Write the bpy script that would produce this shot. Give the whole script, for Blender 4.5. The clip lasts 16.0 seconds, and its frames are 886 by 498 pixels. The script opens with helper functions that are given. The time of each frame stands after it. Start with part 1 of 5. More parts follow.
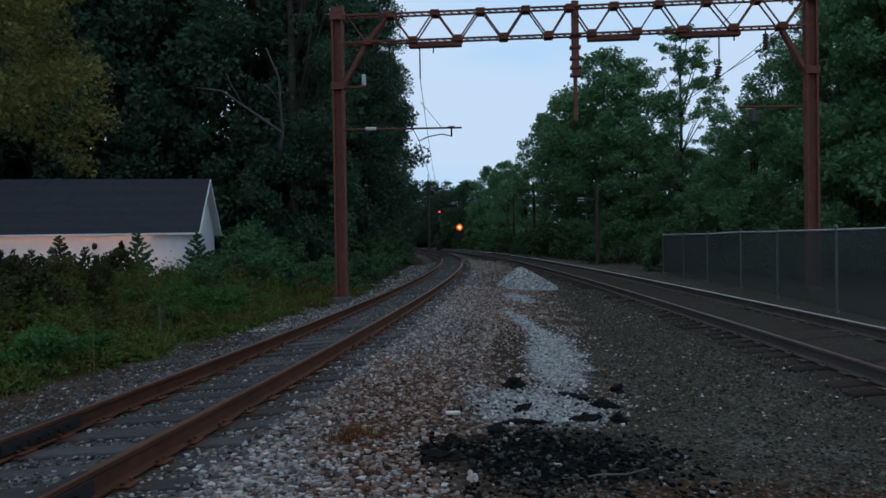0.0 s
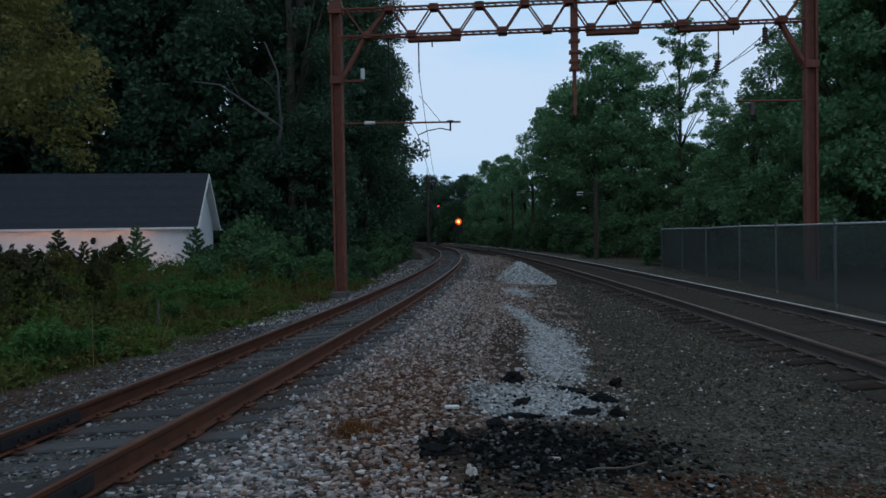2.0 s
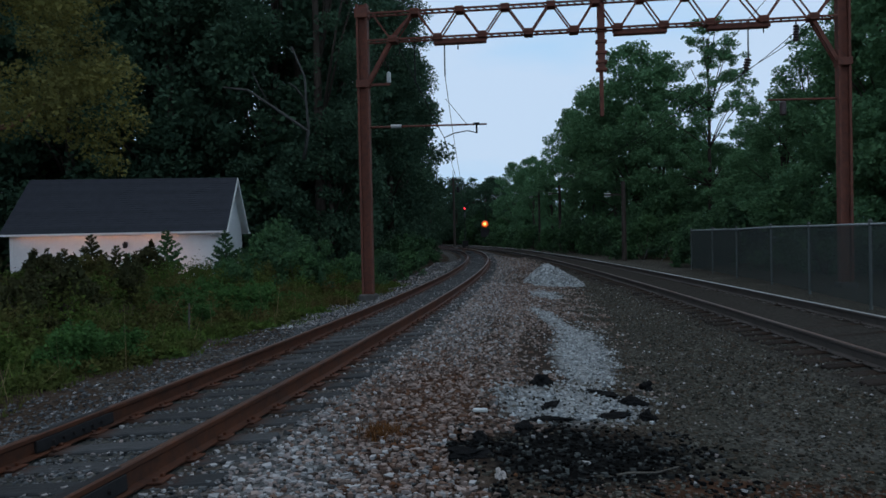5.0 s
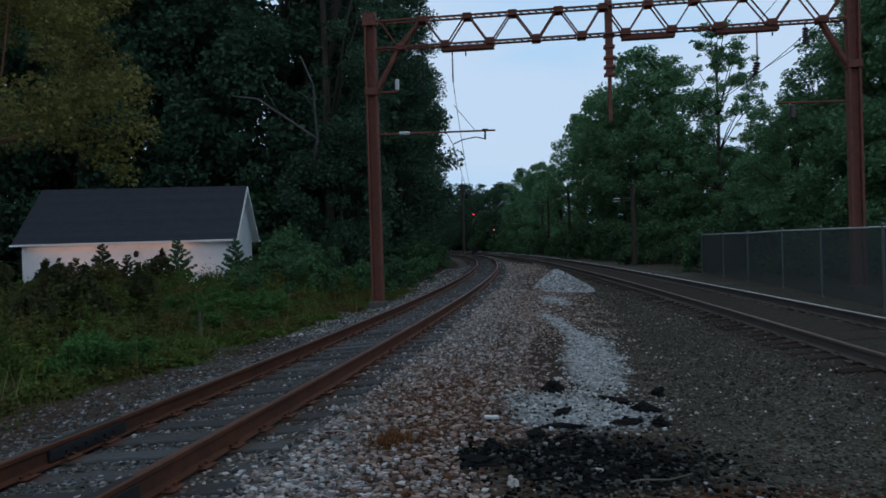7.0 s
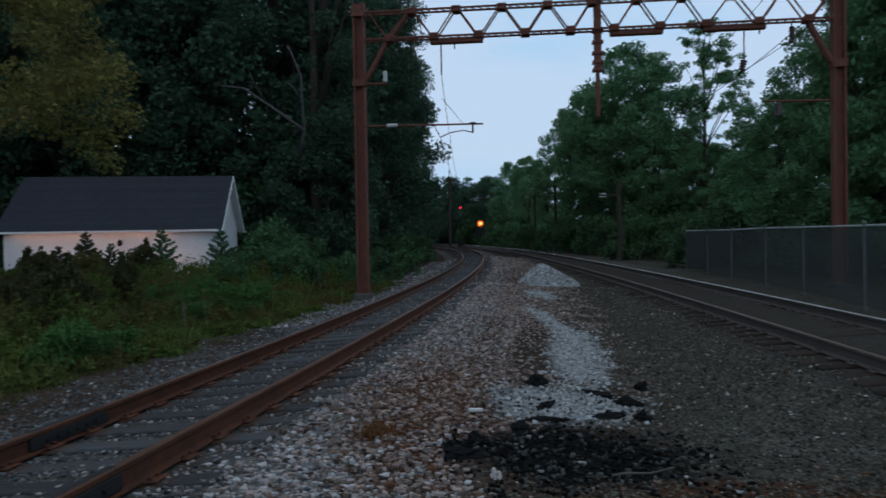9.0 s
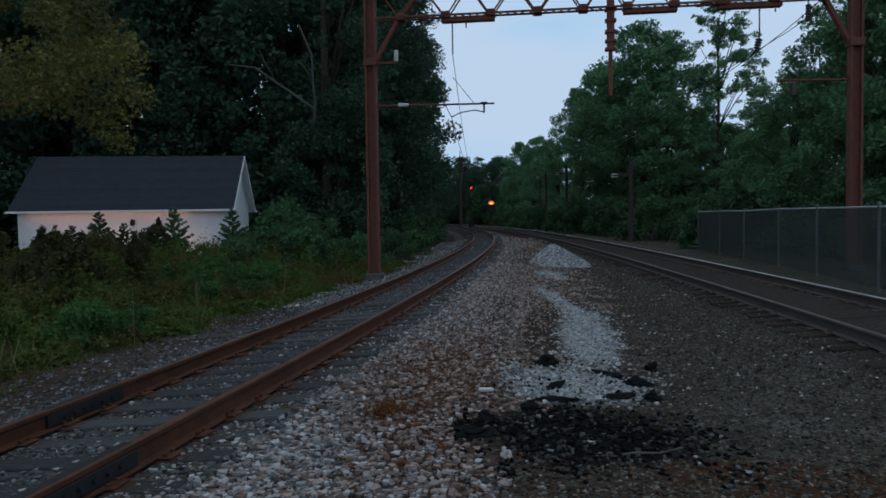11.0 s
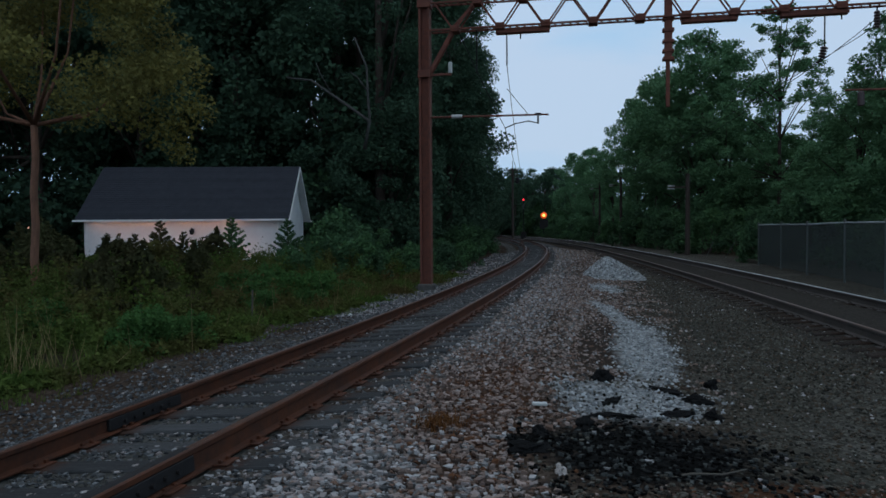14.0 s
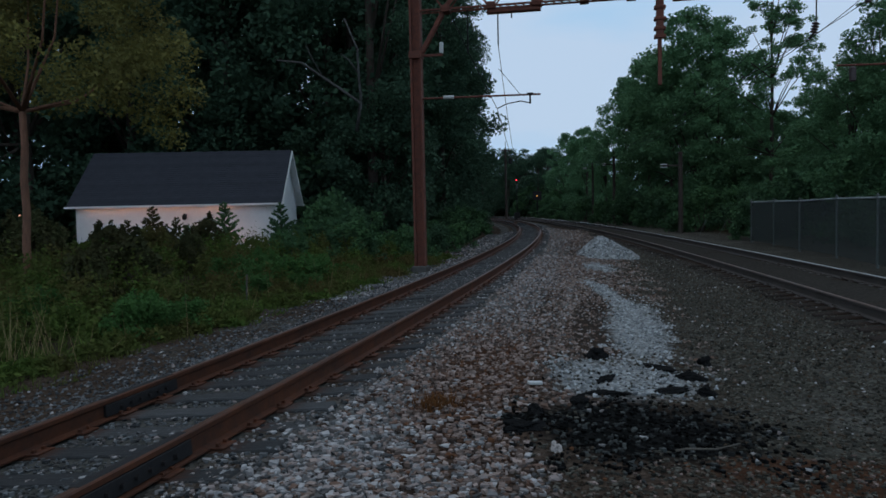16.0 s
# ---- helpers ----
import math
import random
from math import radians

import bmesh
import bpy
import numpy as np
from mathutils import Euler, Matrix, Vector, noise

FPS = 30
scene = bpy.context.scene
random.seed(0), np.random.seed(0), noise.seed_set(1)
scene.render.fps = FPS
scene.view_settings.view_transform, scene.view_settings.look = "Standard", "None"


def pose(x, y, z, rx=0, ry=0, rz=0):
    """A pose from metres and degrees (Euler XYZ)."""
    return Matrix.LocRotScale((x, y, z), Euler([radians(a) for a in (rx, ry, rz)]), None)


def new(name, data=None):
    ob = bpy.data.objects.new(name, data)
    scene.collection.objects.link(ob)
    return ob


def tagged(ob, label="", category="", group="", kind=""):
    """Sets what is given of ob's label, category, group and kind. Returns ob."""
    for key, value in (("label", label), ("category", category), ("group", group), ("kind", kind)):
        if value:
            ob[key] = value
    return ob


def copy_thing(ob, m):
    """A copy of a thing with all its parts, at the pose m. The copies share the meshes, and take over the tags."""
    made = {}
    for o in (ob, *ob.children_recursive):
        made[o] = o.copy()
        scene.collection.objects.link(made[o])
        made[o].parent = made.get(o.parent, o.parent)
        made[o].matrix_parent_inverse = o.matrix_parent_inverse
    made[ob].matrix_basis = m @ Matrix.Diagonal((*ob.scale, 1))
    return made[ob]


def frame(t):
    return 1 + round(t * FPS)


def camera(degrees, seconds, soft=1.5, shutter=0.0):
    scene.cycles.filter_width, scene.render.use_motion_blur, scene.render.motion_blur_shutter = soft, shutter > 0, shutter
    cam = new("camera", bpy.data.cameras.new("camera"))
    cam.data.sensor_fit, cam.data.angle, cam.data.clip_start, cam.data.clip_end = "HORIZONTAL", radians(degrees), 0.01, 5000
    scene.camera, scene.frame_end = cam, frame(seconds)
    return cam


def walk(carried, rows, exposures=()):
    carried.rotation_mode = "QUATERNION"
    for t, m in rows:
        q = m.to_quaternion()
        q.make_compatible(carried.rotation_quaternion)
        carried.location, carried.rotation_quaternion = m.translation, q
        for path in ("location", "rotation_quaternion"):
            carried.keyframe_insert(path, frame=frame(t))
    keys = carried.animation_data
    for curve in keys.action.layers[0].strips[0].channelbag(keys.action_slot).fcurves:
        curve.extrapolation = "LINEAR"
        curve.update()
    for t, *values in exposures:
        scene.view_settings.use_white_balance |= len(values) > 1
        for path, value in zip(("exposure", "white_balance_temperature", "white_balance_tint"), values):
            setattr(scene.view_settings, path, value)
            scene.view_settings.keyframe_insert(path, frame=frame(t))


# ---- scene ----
# camera: hand-held, standing between two tracks
PATH = (
    (0.0, 0.000, 0.000, 1.730, 0.07, -0.62, 0.90),
    (0.5, 0.000, 0.000, 1.730, 0.07, -0.61, 1.00),
    (1.0, 0.000, 0.000, 1.730, 0.00, -0.87, 1.04),
    (1.5, 0.000, 0.000, 1.730, 0.00, -1.00, 1.00),
    (2.0, 0.000, 0.000, 1.730, -0.01, -1.06, 0.93),
    (2.5, 0.000, 0.000, 1.730, -0.05, -1.06, 1.14),
    (3.0, 0.000, 0.000, 1.730, -0.37, -1.14, 1.21),
    (3.5, 0.000, 0.000, 1.730, -0.45, -1.36, 1.21),
    (4.0, -0.002, 0.002, 1.731, 1.27, -0.89, 1.12),
    (4.2, -0.003, 0.003, 1.731, 2.31, -0.80, 1.15),
    (6.3, -0.016, 0.017, 1.737, 1.49, -0.91, 1.38),
    (6.5, -0.016, 0.017, 1.737, 1.71, -0.44, 1.31),
    (7.0, -0.016, 0.017, 1.737, 2.76, -0.32, 1.69),
    (7.5, -0.016, 0.017, 1.737, 3.50, -1.17, 1.87),
    (8.0, -0.016, 0.017, 1.737, 3.80, -1.21, 1.43),
    (8.5, -0.016, 0.015, 1.737, 3.42, -0.83, 1.39),
    (9.0, -0.017, 0.010, 1.737, 1.69, -0.89, 0.96),
    (9.2, -0.017, 0.008, 1.737, 0.88, -0.80, 0.89),
    (11.3, -0.020, 0.000, 1.738, 3.11, -2.59, 1.16),
    (11.5, -0.020, 0.000, 1.738, 3.64, -2.64, 1.62),
    (12.0, -0.024, 0.000, 1.737, 4.10, -2.91, 2.23),
    (12.5, -0.027, 0.004, 1.738, 4.28, -3.15, 2.06),
    (13.0, -0.032, 0.014, 1.744, 4.82, -2.68, 0.76),
    (13.5, -0.041, 0.042, 1.738, 6.10, -1.36, -0.04),
    (14.0, -0.048, 0.042, 1.739, 6.54, -1.51, 0.39),
    (14.5, -0.047, 0.036, 1.740, 5.99, -2.01, 0.58),
    (15.0, -0.044, 0.038, 1.738, 5.56, -2.29, 0.44),
    (15.5, -0.044, 0.040, 1.737, 5.65, -2.56, 0.64),
    (16.0, -0.043, 0.039, 1.734, 6.04, -2.93, 1.22),
)
cam = camera(62.0, 16.0, soft=1.6, shutter=0.7)
walk(cam, [(t, pose(x, y, z, 90 + pitch, roll, yaw)) for t, x, y, z, yaw, pitch, roll in PATH],
     exposures=((0.0, 0.09), (4.0, 0.05), (9.0, 0.0), (11.5, -0.08), (16.0, -0.10)))

# ---- world and light: dusk, the sun just gone, a pale sky with thin cloud ----
world = bpy.data.worlds.new("dusk_sky")
scene.world = world
world.use_nodes = True
wn, wl = world.node_tree.nodes, world.node_tree.links
wn.clear()
sky = wn.new("ShaderNodeTexSky")
sky.sky_type, sky.sun_disc = "NISHITA", False
sky.sun_elevation, sky.sun_rotation = radians(3.0), radians(200)
sky.air_density, sky.dust_density, sky.ozone_density = 1.0, 1.2, 3.0
wco = wn.new("ShaderNodeTexCoord")
wmap = wn.new("ShaderNodeMapping")
wmap.inputs["Scale"].default_value = (1.0, 1.0, 3.2)
cloud = wn.new("ShaderNodeTexNoise")
cloud.inputs["Scale"].default_value, cloud.inputs["Detail"].default_value = 1.6, 5
cramp = wn.new("ShaderNodeValToRGB")
cramp.color_ramp.elements[0].position, cramp.color_ramp.elements[0].color = 0.40, (0.27, 0.50, 0.74, 1)
cramp.color_ramp.elements[1].position, cramp.color_ramp.elements[1].color = 0.60, (0.43, 0.55, 0.71, 1)
wmix = wn.new("ShaderNodeMix")
wmix.data_type = "RGBA"
wmix.inputs["Factor"].default_value = 0.93
scale_sky = wn.new("ShaderNodeVectorMath")
scale_sky.operation = "SCALE"
scale_sky.inputs["Scale"].default_value = 0.12
wbg = wn.new("ShaderNodeBackground")
wbg.inputs["Strength"].default_value = 1.29
wout = wn.new("ShaderNodeOutputWorld")
wl.new(wco.outputs["Generated"], wmap.inputs["Vector"])
wl.new(wmap.outputs["Vector"], cloud.inputs["Vector"])
wl.new(cloud.outputs["Fac"], cramp.inputs["Fac"])
wl.new(sky.outputs["Color"], scale_sky.inputs[0])
wl.new(scale_sky.outputs["Vector"], wmix.inputs["A"])
# unseen sky overhead, tinted warmer to warm the light on the ground
wsep = wn.new("ShaderNodeSeparateXYZ")
high = wn.new("ShaderNodeMapRange")
high.interpolation_type = "SMOOTHSTEP"
high.inputs["From Min"].default_value, high.inputs["From Max"].default_value = 0.42, 0.75
overhead = wn.new("ShaderNodeMix")
overhead.data_type = "RGBA"
overhead.inputs["B"].default_value = (0.465, 0.535, 0.635, 1)
wl.new(wco.outputs["Generated"], wsep.inputs["Vector"])
wl.new(wsep.outputs["Z"], high.inputs["Value"])
wl.new(high.outputs["Result"], overhead.inputs["Factor"])
wl.new(cramp.outputs["Color"], overhead.inputs["A"])
wl.new(overhead.outputs["Result"], wmix.inputs["B"])
wl.new(wmix.outputs["Result"], wbg.inputs["Color"])
wl.new(wbg.outputs["Background"], wout.inputs["Surface"])


# ---- materials ----
class Nodes:
    """A node material under construction."""

    def __init__(self, name):
        self.m = bpy.data.materials.new(name)
        self.m.use_nodes = True
        self.t = self.m.node_tree
        self.b = self.t.nodes["Principled BSDF"]
        self.pos = self.t.nodes.new("ShaderNodeNewGeometry").outputs["Position"]
        self.obj = self.t.nodes.new("ShaderNodeTexCoord").outputs["Object"]

    def put(self, socket, v):
        if isinstance(v, bpy.types.NodeSocket):
            self.t.links.new(v, socket)
        else:
            socket.default_value = v

    def noise(self, scale, detail=4, rough=0.6, vec=None, stretch=None):
        n = self.t.nodes.new("ShaderNodeTexNoise")
        n.inputs["Scale"].default_value, n.inputs["Detail"].default_value, n.inputs["Roughness"].default_value = scale, detail, rough
        v = vec or self.obj
        if stretch:
            mp = self.t.nodes.new("ShaderNodeMapping")
            mp.inputs["Scale"].default_value = stretch
            self.t.links.new(v, mp.inputs["Vector"])
            v = mp.outputs["Vector"]
        self.t.links.new(v, n.inputs["Vector"])
        return n.outputs["Fac"]

    def voronoi(self, scale, vec=None, out="Color"):
        n = self.t.nodes.new("ShaderNodeTexVoronoi")
        n.inputs["Scale"].default_value = scale
        self.t.links.new(vec or self.obj, n.inputs["Vector"])
        return n.outputs[out]

    def math(self, op, a, b=0.0, c=0.0):
        n = self.t.nodes.new("ShaderNodeMath")
        n.operation = op
        for k, v in enumerate((a, b, c)):
            self.put(n.inputs[k], v)
        return n.outputs[0]

    def ramp(self, fac, lo, hi, a=(0, 0, 0, 1), b=(1, 1, 1, 1)):
        n = self.t.nodes.new("ShaderNodeValToRGB")
        n.color_ramp.elements[0].position, n.color_ramp.elements[1].position = lo, hi
        n.color_ramp.elements[0].color, n.color_ramp.elements[1].color = a, b
        self.t.links.new(fac, n.inputs["Fac"])
        return n.outputs["Color"]

    def step(self, v, lo, hi):
        n = self.t.nodes.new("ShaderNodeMapRange")
        n.interpolation_type = "SMOOTHSTEP"
        n.inputs["From Min"].default_value, n.inputs["From Max"].default_value = lo, hi
        self.t.links.new(v, n.inputs["Value"])
        return n.outputs["Result"]

    def mix(self, fac, a, b, blend="MIX"):
        n = self.t.nodes.new("ShaderNodeMix")
        n.data_type, n.blend_type = "RGBA", blend
        self.put(n.inputs["Factor"], fac)
        self.put(n.inputs["A"], a)
        self.put(n.inputs["B"], b)
        return n.outputs["Result"]

    def bump(self, h, strength=0.4, dist=0.01):
        n = self.t.nodes.new("ShaderNodeBump")
        n.inputs["Strength"].default_value, n.inputs["Distance"].default_value = strength, dist
        self.t.links.new(h, n.inputs["Height"])
        self.t.links.new(n.outputs["Normal"], self.b.inputs["Normal"])

    def rand(self, island=False):
        if island:
            return self.t.nodes.new("ShaderNodeNewGeometry").outputs["Random Per Island"]
        return self.t.nodes.new("ShaderNodeObjectInfo").outputs["Random"]

    def done(self, color, rough=0.8, metal=0.0, spec=0.3):
        self.put(self.b.inputs["Base Color"], color)
        self.put(self.b.inputs["Roughness"], rough)
        self.b.inputs["Metallic"].default_value = metal
        self.b.inputs["Specular IOR Level"].default_value = spec
        return self.m


def c4(r, g, b):
    return (r, g, b, 1.0)


def plain(name, a, b, scale, rough=0.8, metal=0.0, bump=0.3, dist=0.004, island=0.0, objrand=0.0, spec=0.3, stretch=None):
    """Two tones mixed by coarse and fine noise, with fine relief."""
    n = Nodes(name)
    f1, f2 = n.noise(scale, 5, 0.65, stretch=stretch), n.noise(scale * 7, 3, 0.6, stretch=stretch)
    f = n.math("ADD", n.math("MULTIPLY", f1, 0.65), n.math("MULTIPLY", f2, 0.35))
    col = n.mix(n.ramp(f, 0.35, 0.65), a, b)
    if island or objrand:
        k = island or objrand
        v = n.math("MULTIPLY_ADD", n.rand(bool(island)), 2 * k, 1.0 - k)
        comb = n.t.nodes.new("ShaderNodeCombineColor")
        for s in range(3):
            n.t.links.new(v, comb.inputs[s])
        col = n.mix(1.0, col, comb.outputs["Color"], "MULTIPLY")
    n.bump(f2, bump, dist)
    return n.done(col, rough, metal, spec)


def leaf_mat(name, a, b, c):
    """Leaves: tone by leaf and by tree, with a little light passing through."""
    n = Nodes(name)
    col = n.mix(n.rand(True), a, b)
    col = n.mix(n.ramp(n.noise(0.35, 3, 0.6, vec=n.pos), 0.4, 0.65), col, c)
    n.put(n.b.inputs["Base Color"], col)
    n.b.inputs["Roughness"].default_value = 0.75
    n.b.inputs["Specular IOR Level"].default_value = 0.06
    tr = n.t.nodes.new("ShaderNodeBsdfTranslucent")
    n.t.links.new(col, tr.inputs["Color"])
    mx = n.t.nodes.new("ShaderNodeMixShader")
    mx.inputs["Fac"].default_value = 0.25
    out = n.t.nodes["Material Output"]
    n.t.links.new(n.b.outputs["BSDF"], mx.inputs[1])
    n.t.links.new(tr.outputs["BSDF"], mx.inputs[2])
    n.t.links.new(mx.outputs["Shader"], out.inputs["Surface"])
    return n.m


def glow(name, color, strength):
    n = Nodes(name)
    n.b.inputs["Base Color"].default_value = color
    n.b.inputs["Emission Color"].default_value = color
    n.b.inputs["Emission Strength"].default_value = strength
    return n.m


def stone_mat(name, a, b, c):
    n = Nodes(name)
    r = n.rand(True)
    col = n.mix(n.ramp(r, 0.1, 0.9), a, b)
    col = n.mix(n.ramp(n.math("FRACT", n.math("MULTIPLY", r, 17.3)), 0.6, 0.95), col, c)
    col = n.mix(n.math("MULTIPLY", n.noise(60, 3, 0.6), 0.55), col, n.mix(1.0, col, c4(0.30, 0.27, 0.25), "MULTIPLY"))
    n.bump(n.noise(90, 3), 0.35, 0.004)
    return n.done(col, 0.95, 0.0, 0.02)


M_RUST = plain("rusty_steel", c4(0.20, 0.066, 0.042), c4(0.10, 0.042, 0.032), 5, 0.8, 0.15, 0.5, 0.003)
M_RAIL = plain("rail_rust", c4(0.120, 0.038, 0.016), c4(0.050, 0.022, 0.014), 3, 0.7, 0.2, 0.5, 0.003)
M_RAIL_DARK = plain("rail_brown_dark", c4(0.085, 0.068, 0.058), c4(0.052, 0.042, 0.036), 3, 0.75, 0.2, 0.5, 0.003)
M_HEAD = plain("rail_head_worn", c4(0.60, 0.57, 0.55), c4(0.45, 0.42, 0.40), 6, 0.42, 0.9, 0.2, 0.001)
M_HEAD_RUST = plain("rail_head_rusty", c4(0.13, 0.062, 0.038), c4(0.075, 0.036, 0.024), 6, 0.5, 0.5, 0.2, 0.001)
M_IRON = plain("dark_iron", c4(0.03, 0.026, 0.025), c4(0.016, 0.015, 0.016), 14, 0.7, 0.4, 0.4, 0.003)


def tie_mat(name, a, b, stain):
    """Split, weathered timber, stained with rust where the rails sit."""
    n = Nodes(name)
    f1, f2 = n.noise(3.5, 5, 0.65, stretch=(1.0, 9.0, 3.0)), n.noise(24, 3, 0.6, stretch=(1.0, 9.0, 3.0))
    f = n.math("ADD", n.math("MULTIPLY", f1, 0.65), n.math("MULTIPLY", f2, 0.35))
    col = n.mix(n.ramp(f, 0.35, 0.65), a, b)
    v = n.math("MULTIPLY_ADD", n.rand(), 0.6, 0.7)
    comb = n.t.nodes.new("ShaderNodeCombineColor")
    for k in range(3):
        n.t.links.new(v, comb.inputs[k])
    col = n.mix(1.0, col, comb.outputs["Color"], "MULTIPLY")
    sep = n.t.nodes.new("ShaderNodeSeparateXYZ")
    n.t.links.new(n.obj, sep.inputs["Vector"])
    off = n.math("ABSOLUTE", n.math("SUBTRACT", n.math("ABSOLUTE", sep.outputs["X"]), 0.7525))
    near = n.step(n.math("MULTIPLY_ADD", n.math("SUBTRACT", f1, 0.5), 0.5, off), 0.34, 0.12)
    col = n.mix(n.math("MULTIPLY", near, 0.75), col, stain)
    n.bump(f2, 0.7, 0.008)
    return n.done(col, 0.9, 0.0, 0.05)


M_TIE = tie_mat("weathered_tie_wood", c4(0.080, 0.081, 0.082), c4(0.036, 0.037, 0.037), c4(0.072, 0.031, 0.017))
M_TIE_DARK = tie_mat("dark_tie_wood", c4(0.040, 0.031, 0.025), c4(0.019, 0.015, 0.013), c4(0.040, 0.024, 0.017))
M_GALV = plain("galvanised_steel", c4(0.135, 0.145, 0.135), c4(0.085, 0.09, 0.085), 12, 0.5, 0.6, 0.2, 0.002)
M_GALV_PALE = plain("bright_galvanised_steel", c4(0.40, 0.42, 0.42), c4(0.28, 0.29, 0.30), 12, 0.5, 0.4, 0.2, 0.002)
M_PORC = plain("pale_porcelain", c4(0.55, 0.55, 0.53), c4(0.42, 0.42, 0.40), 20, 0.35, 0, 0.1, 0.001)
M_BROWNPORC = plain("brown_porcelain", c4(0.07, 0.045, 0.04), c4(0.045, 0.03, 0.03), 20, 0.35, 0, 0.1, 0.001)
M_SIDING = plain("white_clapboard_paint", c4(0.78, 0.77, 0.76), c4(0.68, 0.67, 0.66), 1.5, 0.6, 0, 0.15, 0.002)
M_TRIM = plain("white_trim_paint", c4(0.80, 0.79, 0.77), c4(0.70, 0.69, 0.67), 3, 0.5, 0, 0.1, 0.001)
M_SHINGLE = plain("slate_grey_shingle", c4(0.029, 0.032, 0.041), c4(0.020, 0.022, 0.029), 2.5, 0.9, 0, 0.5, 0.006, objrand=0.12)
M_BARK = plain("grey_brown_bark", c4(0.085, 0.062, 0.048), c4(0.04, 0.03, 0.025), 6, 0.95, 0, 0.9, 0.02, stretch=(3, 3, 0.6))
# bark with the warm light on the slender tree put into its colour
M_BARK_WARM = plain("warm_lit_bark", c4(0.27, 0.125, 0.075), c4(0.14, 0.072, 0.05), 6, 0.95, 0, 0.9, 0.02, stretch=(3, 3, 0.6))
M_CONC = plain("footing_concrete", c4(0.11, 0.10, 0.09), c4(0.06, 0.055, 0.05), 4, 0.9, 0, 0.5, 0.006)
M_POLEWOOD = plain("utility_pole_wood", c4(0.075, 0.055, 0.045), c4(0.04, 0.03, 0.026), 3, 0.95, 0, 0.7, 0.01, stretch=(4, 4, 0.4))
L_DARK = leaf_mat("dark_summer_leaves", c4(0.074, 0.130, 0.072), c4(0.038, 0.074, 0.048), c4(0.054, 0.097, 0.061))
L_MID = leaf_mat("green_summer_leaves", c4(0.148, 0.275, 0.125), c4(0.080, 0.168, 0.086), c4(0.110, 0.210, 0.105))
# leaves tinted yellow to carry the same warm light in their colour
L_WARM = leaf_mat("warm_lit_leaves", c4(0.250, 0.215, 0.058), c4(0.130, 0.130, 0.044), c4(0.165, 0.150, 0.052))
L_WEED = leaf_mat("weed_leaves", c4(0.105, 0.160, 0.034), c4(0.048, 0.082, 0.020), c4(0.098, 0.074, 0.028))
L_FRESH = leaf_mat("fresh_green_leaves", c4(0.080, 0.170, 0.044), c4(0.044, 0.105, 0.032), c4(0.060, 0.122, 0.038))
L_SHRUB = leaf_mat("shrub_leaves", c4(0.098, 0.190, 0.075), c4(0.050, 0.108, 0.050), c4(0.052, 0.098, 0.054))
L_BROWN = leaf_mat("brownish_shrub_leaves", c4(0.080, 0.072, 0.030), c4(0.046, 0.046, 0.022), c4(0.058, 0.066, 0.028))


# ---- building helpers ----
def part(name, bm, material, parent, label="", smooth=False):
    me = bpy.data.meshes.new(name)
    bm.to_mesh(me)
    bm.free()
    me.polygons.foreach_set("use_smooth", [smooth] * len(me.polygons))
    me.materials.append(material)
    ob = new(name, me)
    if parent:
        ob.parent = parent
    if label:
        tagged(ob, label)
    return ob


def share(name, me, parent, m):
    ob = new(name, me)
    ob.parent = parent
    ob.matrix_basis = m
    return ob


def thing(name, x, y, z, rz=0.0, label="", category="", group="", kind=""):
    ob = new(name)
    ob.matrix_basis = pose(x, y, z, 0, 0, rz)
    return tagged(ob, label, category, group, kind)


def box(bm, x0, x1, y0, y1, z0, z1, bevel=0.0, m=None):
    r = bmesh.ops.create_cube(bm, size=1.0)
    vs = r["verts"]
    for v in vs:
        v.co = Vector(((x0 + x1) / 2 + v.co.x * (x1 - x0), (y0 + y1) / 2 + v.co.y * (y1 - y0), (z0 + z1) / 2 + v.co.z * (z1 - z0)))
    if bevel:
        es = list({e for v in vs for e in v.link_edges})
        out = bmesh.ops.bevel(bm, geom=es, offset=bevel, segments=1, affect="EDGES")
        vs = out["verts"]
    if m is not None:
        bmesh.ops.transform(bm, matrix=m, verts=list(vs))
    return bm


def rod(bm, a, b, r0, r1=None, sides=8):
    """A tapered round bar from a to b."""
    a, b = Vector(a), Vector(b)
    d = b - a
    q = d.to_track_quat("Z", "Y").to_matrix().to_4x4()
    bmesh.ops.create_cone(bm, cap_ends=True, segments=sides, radius1=r0, radius2=r0 if r1 is None else r1, depth=d.length,
                          matrix=Matrix.Translation((a + b) / 2) @ q)
    return bm


def bar(bm, a, b, w, t):
    """A flat bar from a to b, w wide in the vertical plane of the bar, t thick."""
    a, b = Vector(a), Vector(b)
    d = b - a
    u = d.normalized()
    side = Vector((0, 0, 1)).cross(u)
    side = side.normalized() if side.length > 1e-4 else Vector((0, 1, 0))
    up = u.cross(side)
    m = Matrix((u, side, up)).transposed().to_4x4()
    return box(bm, -d.length / 2, d.length / 2, -t / 2, t / 2, -w / 2, w / 2, 0, Matrix.Translation((a + b) / 2) @ m)


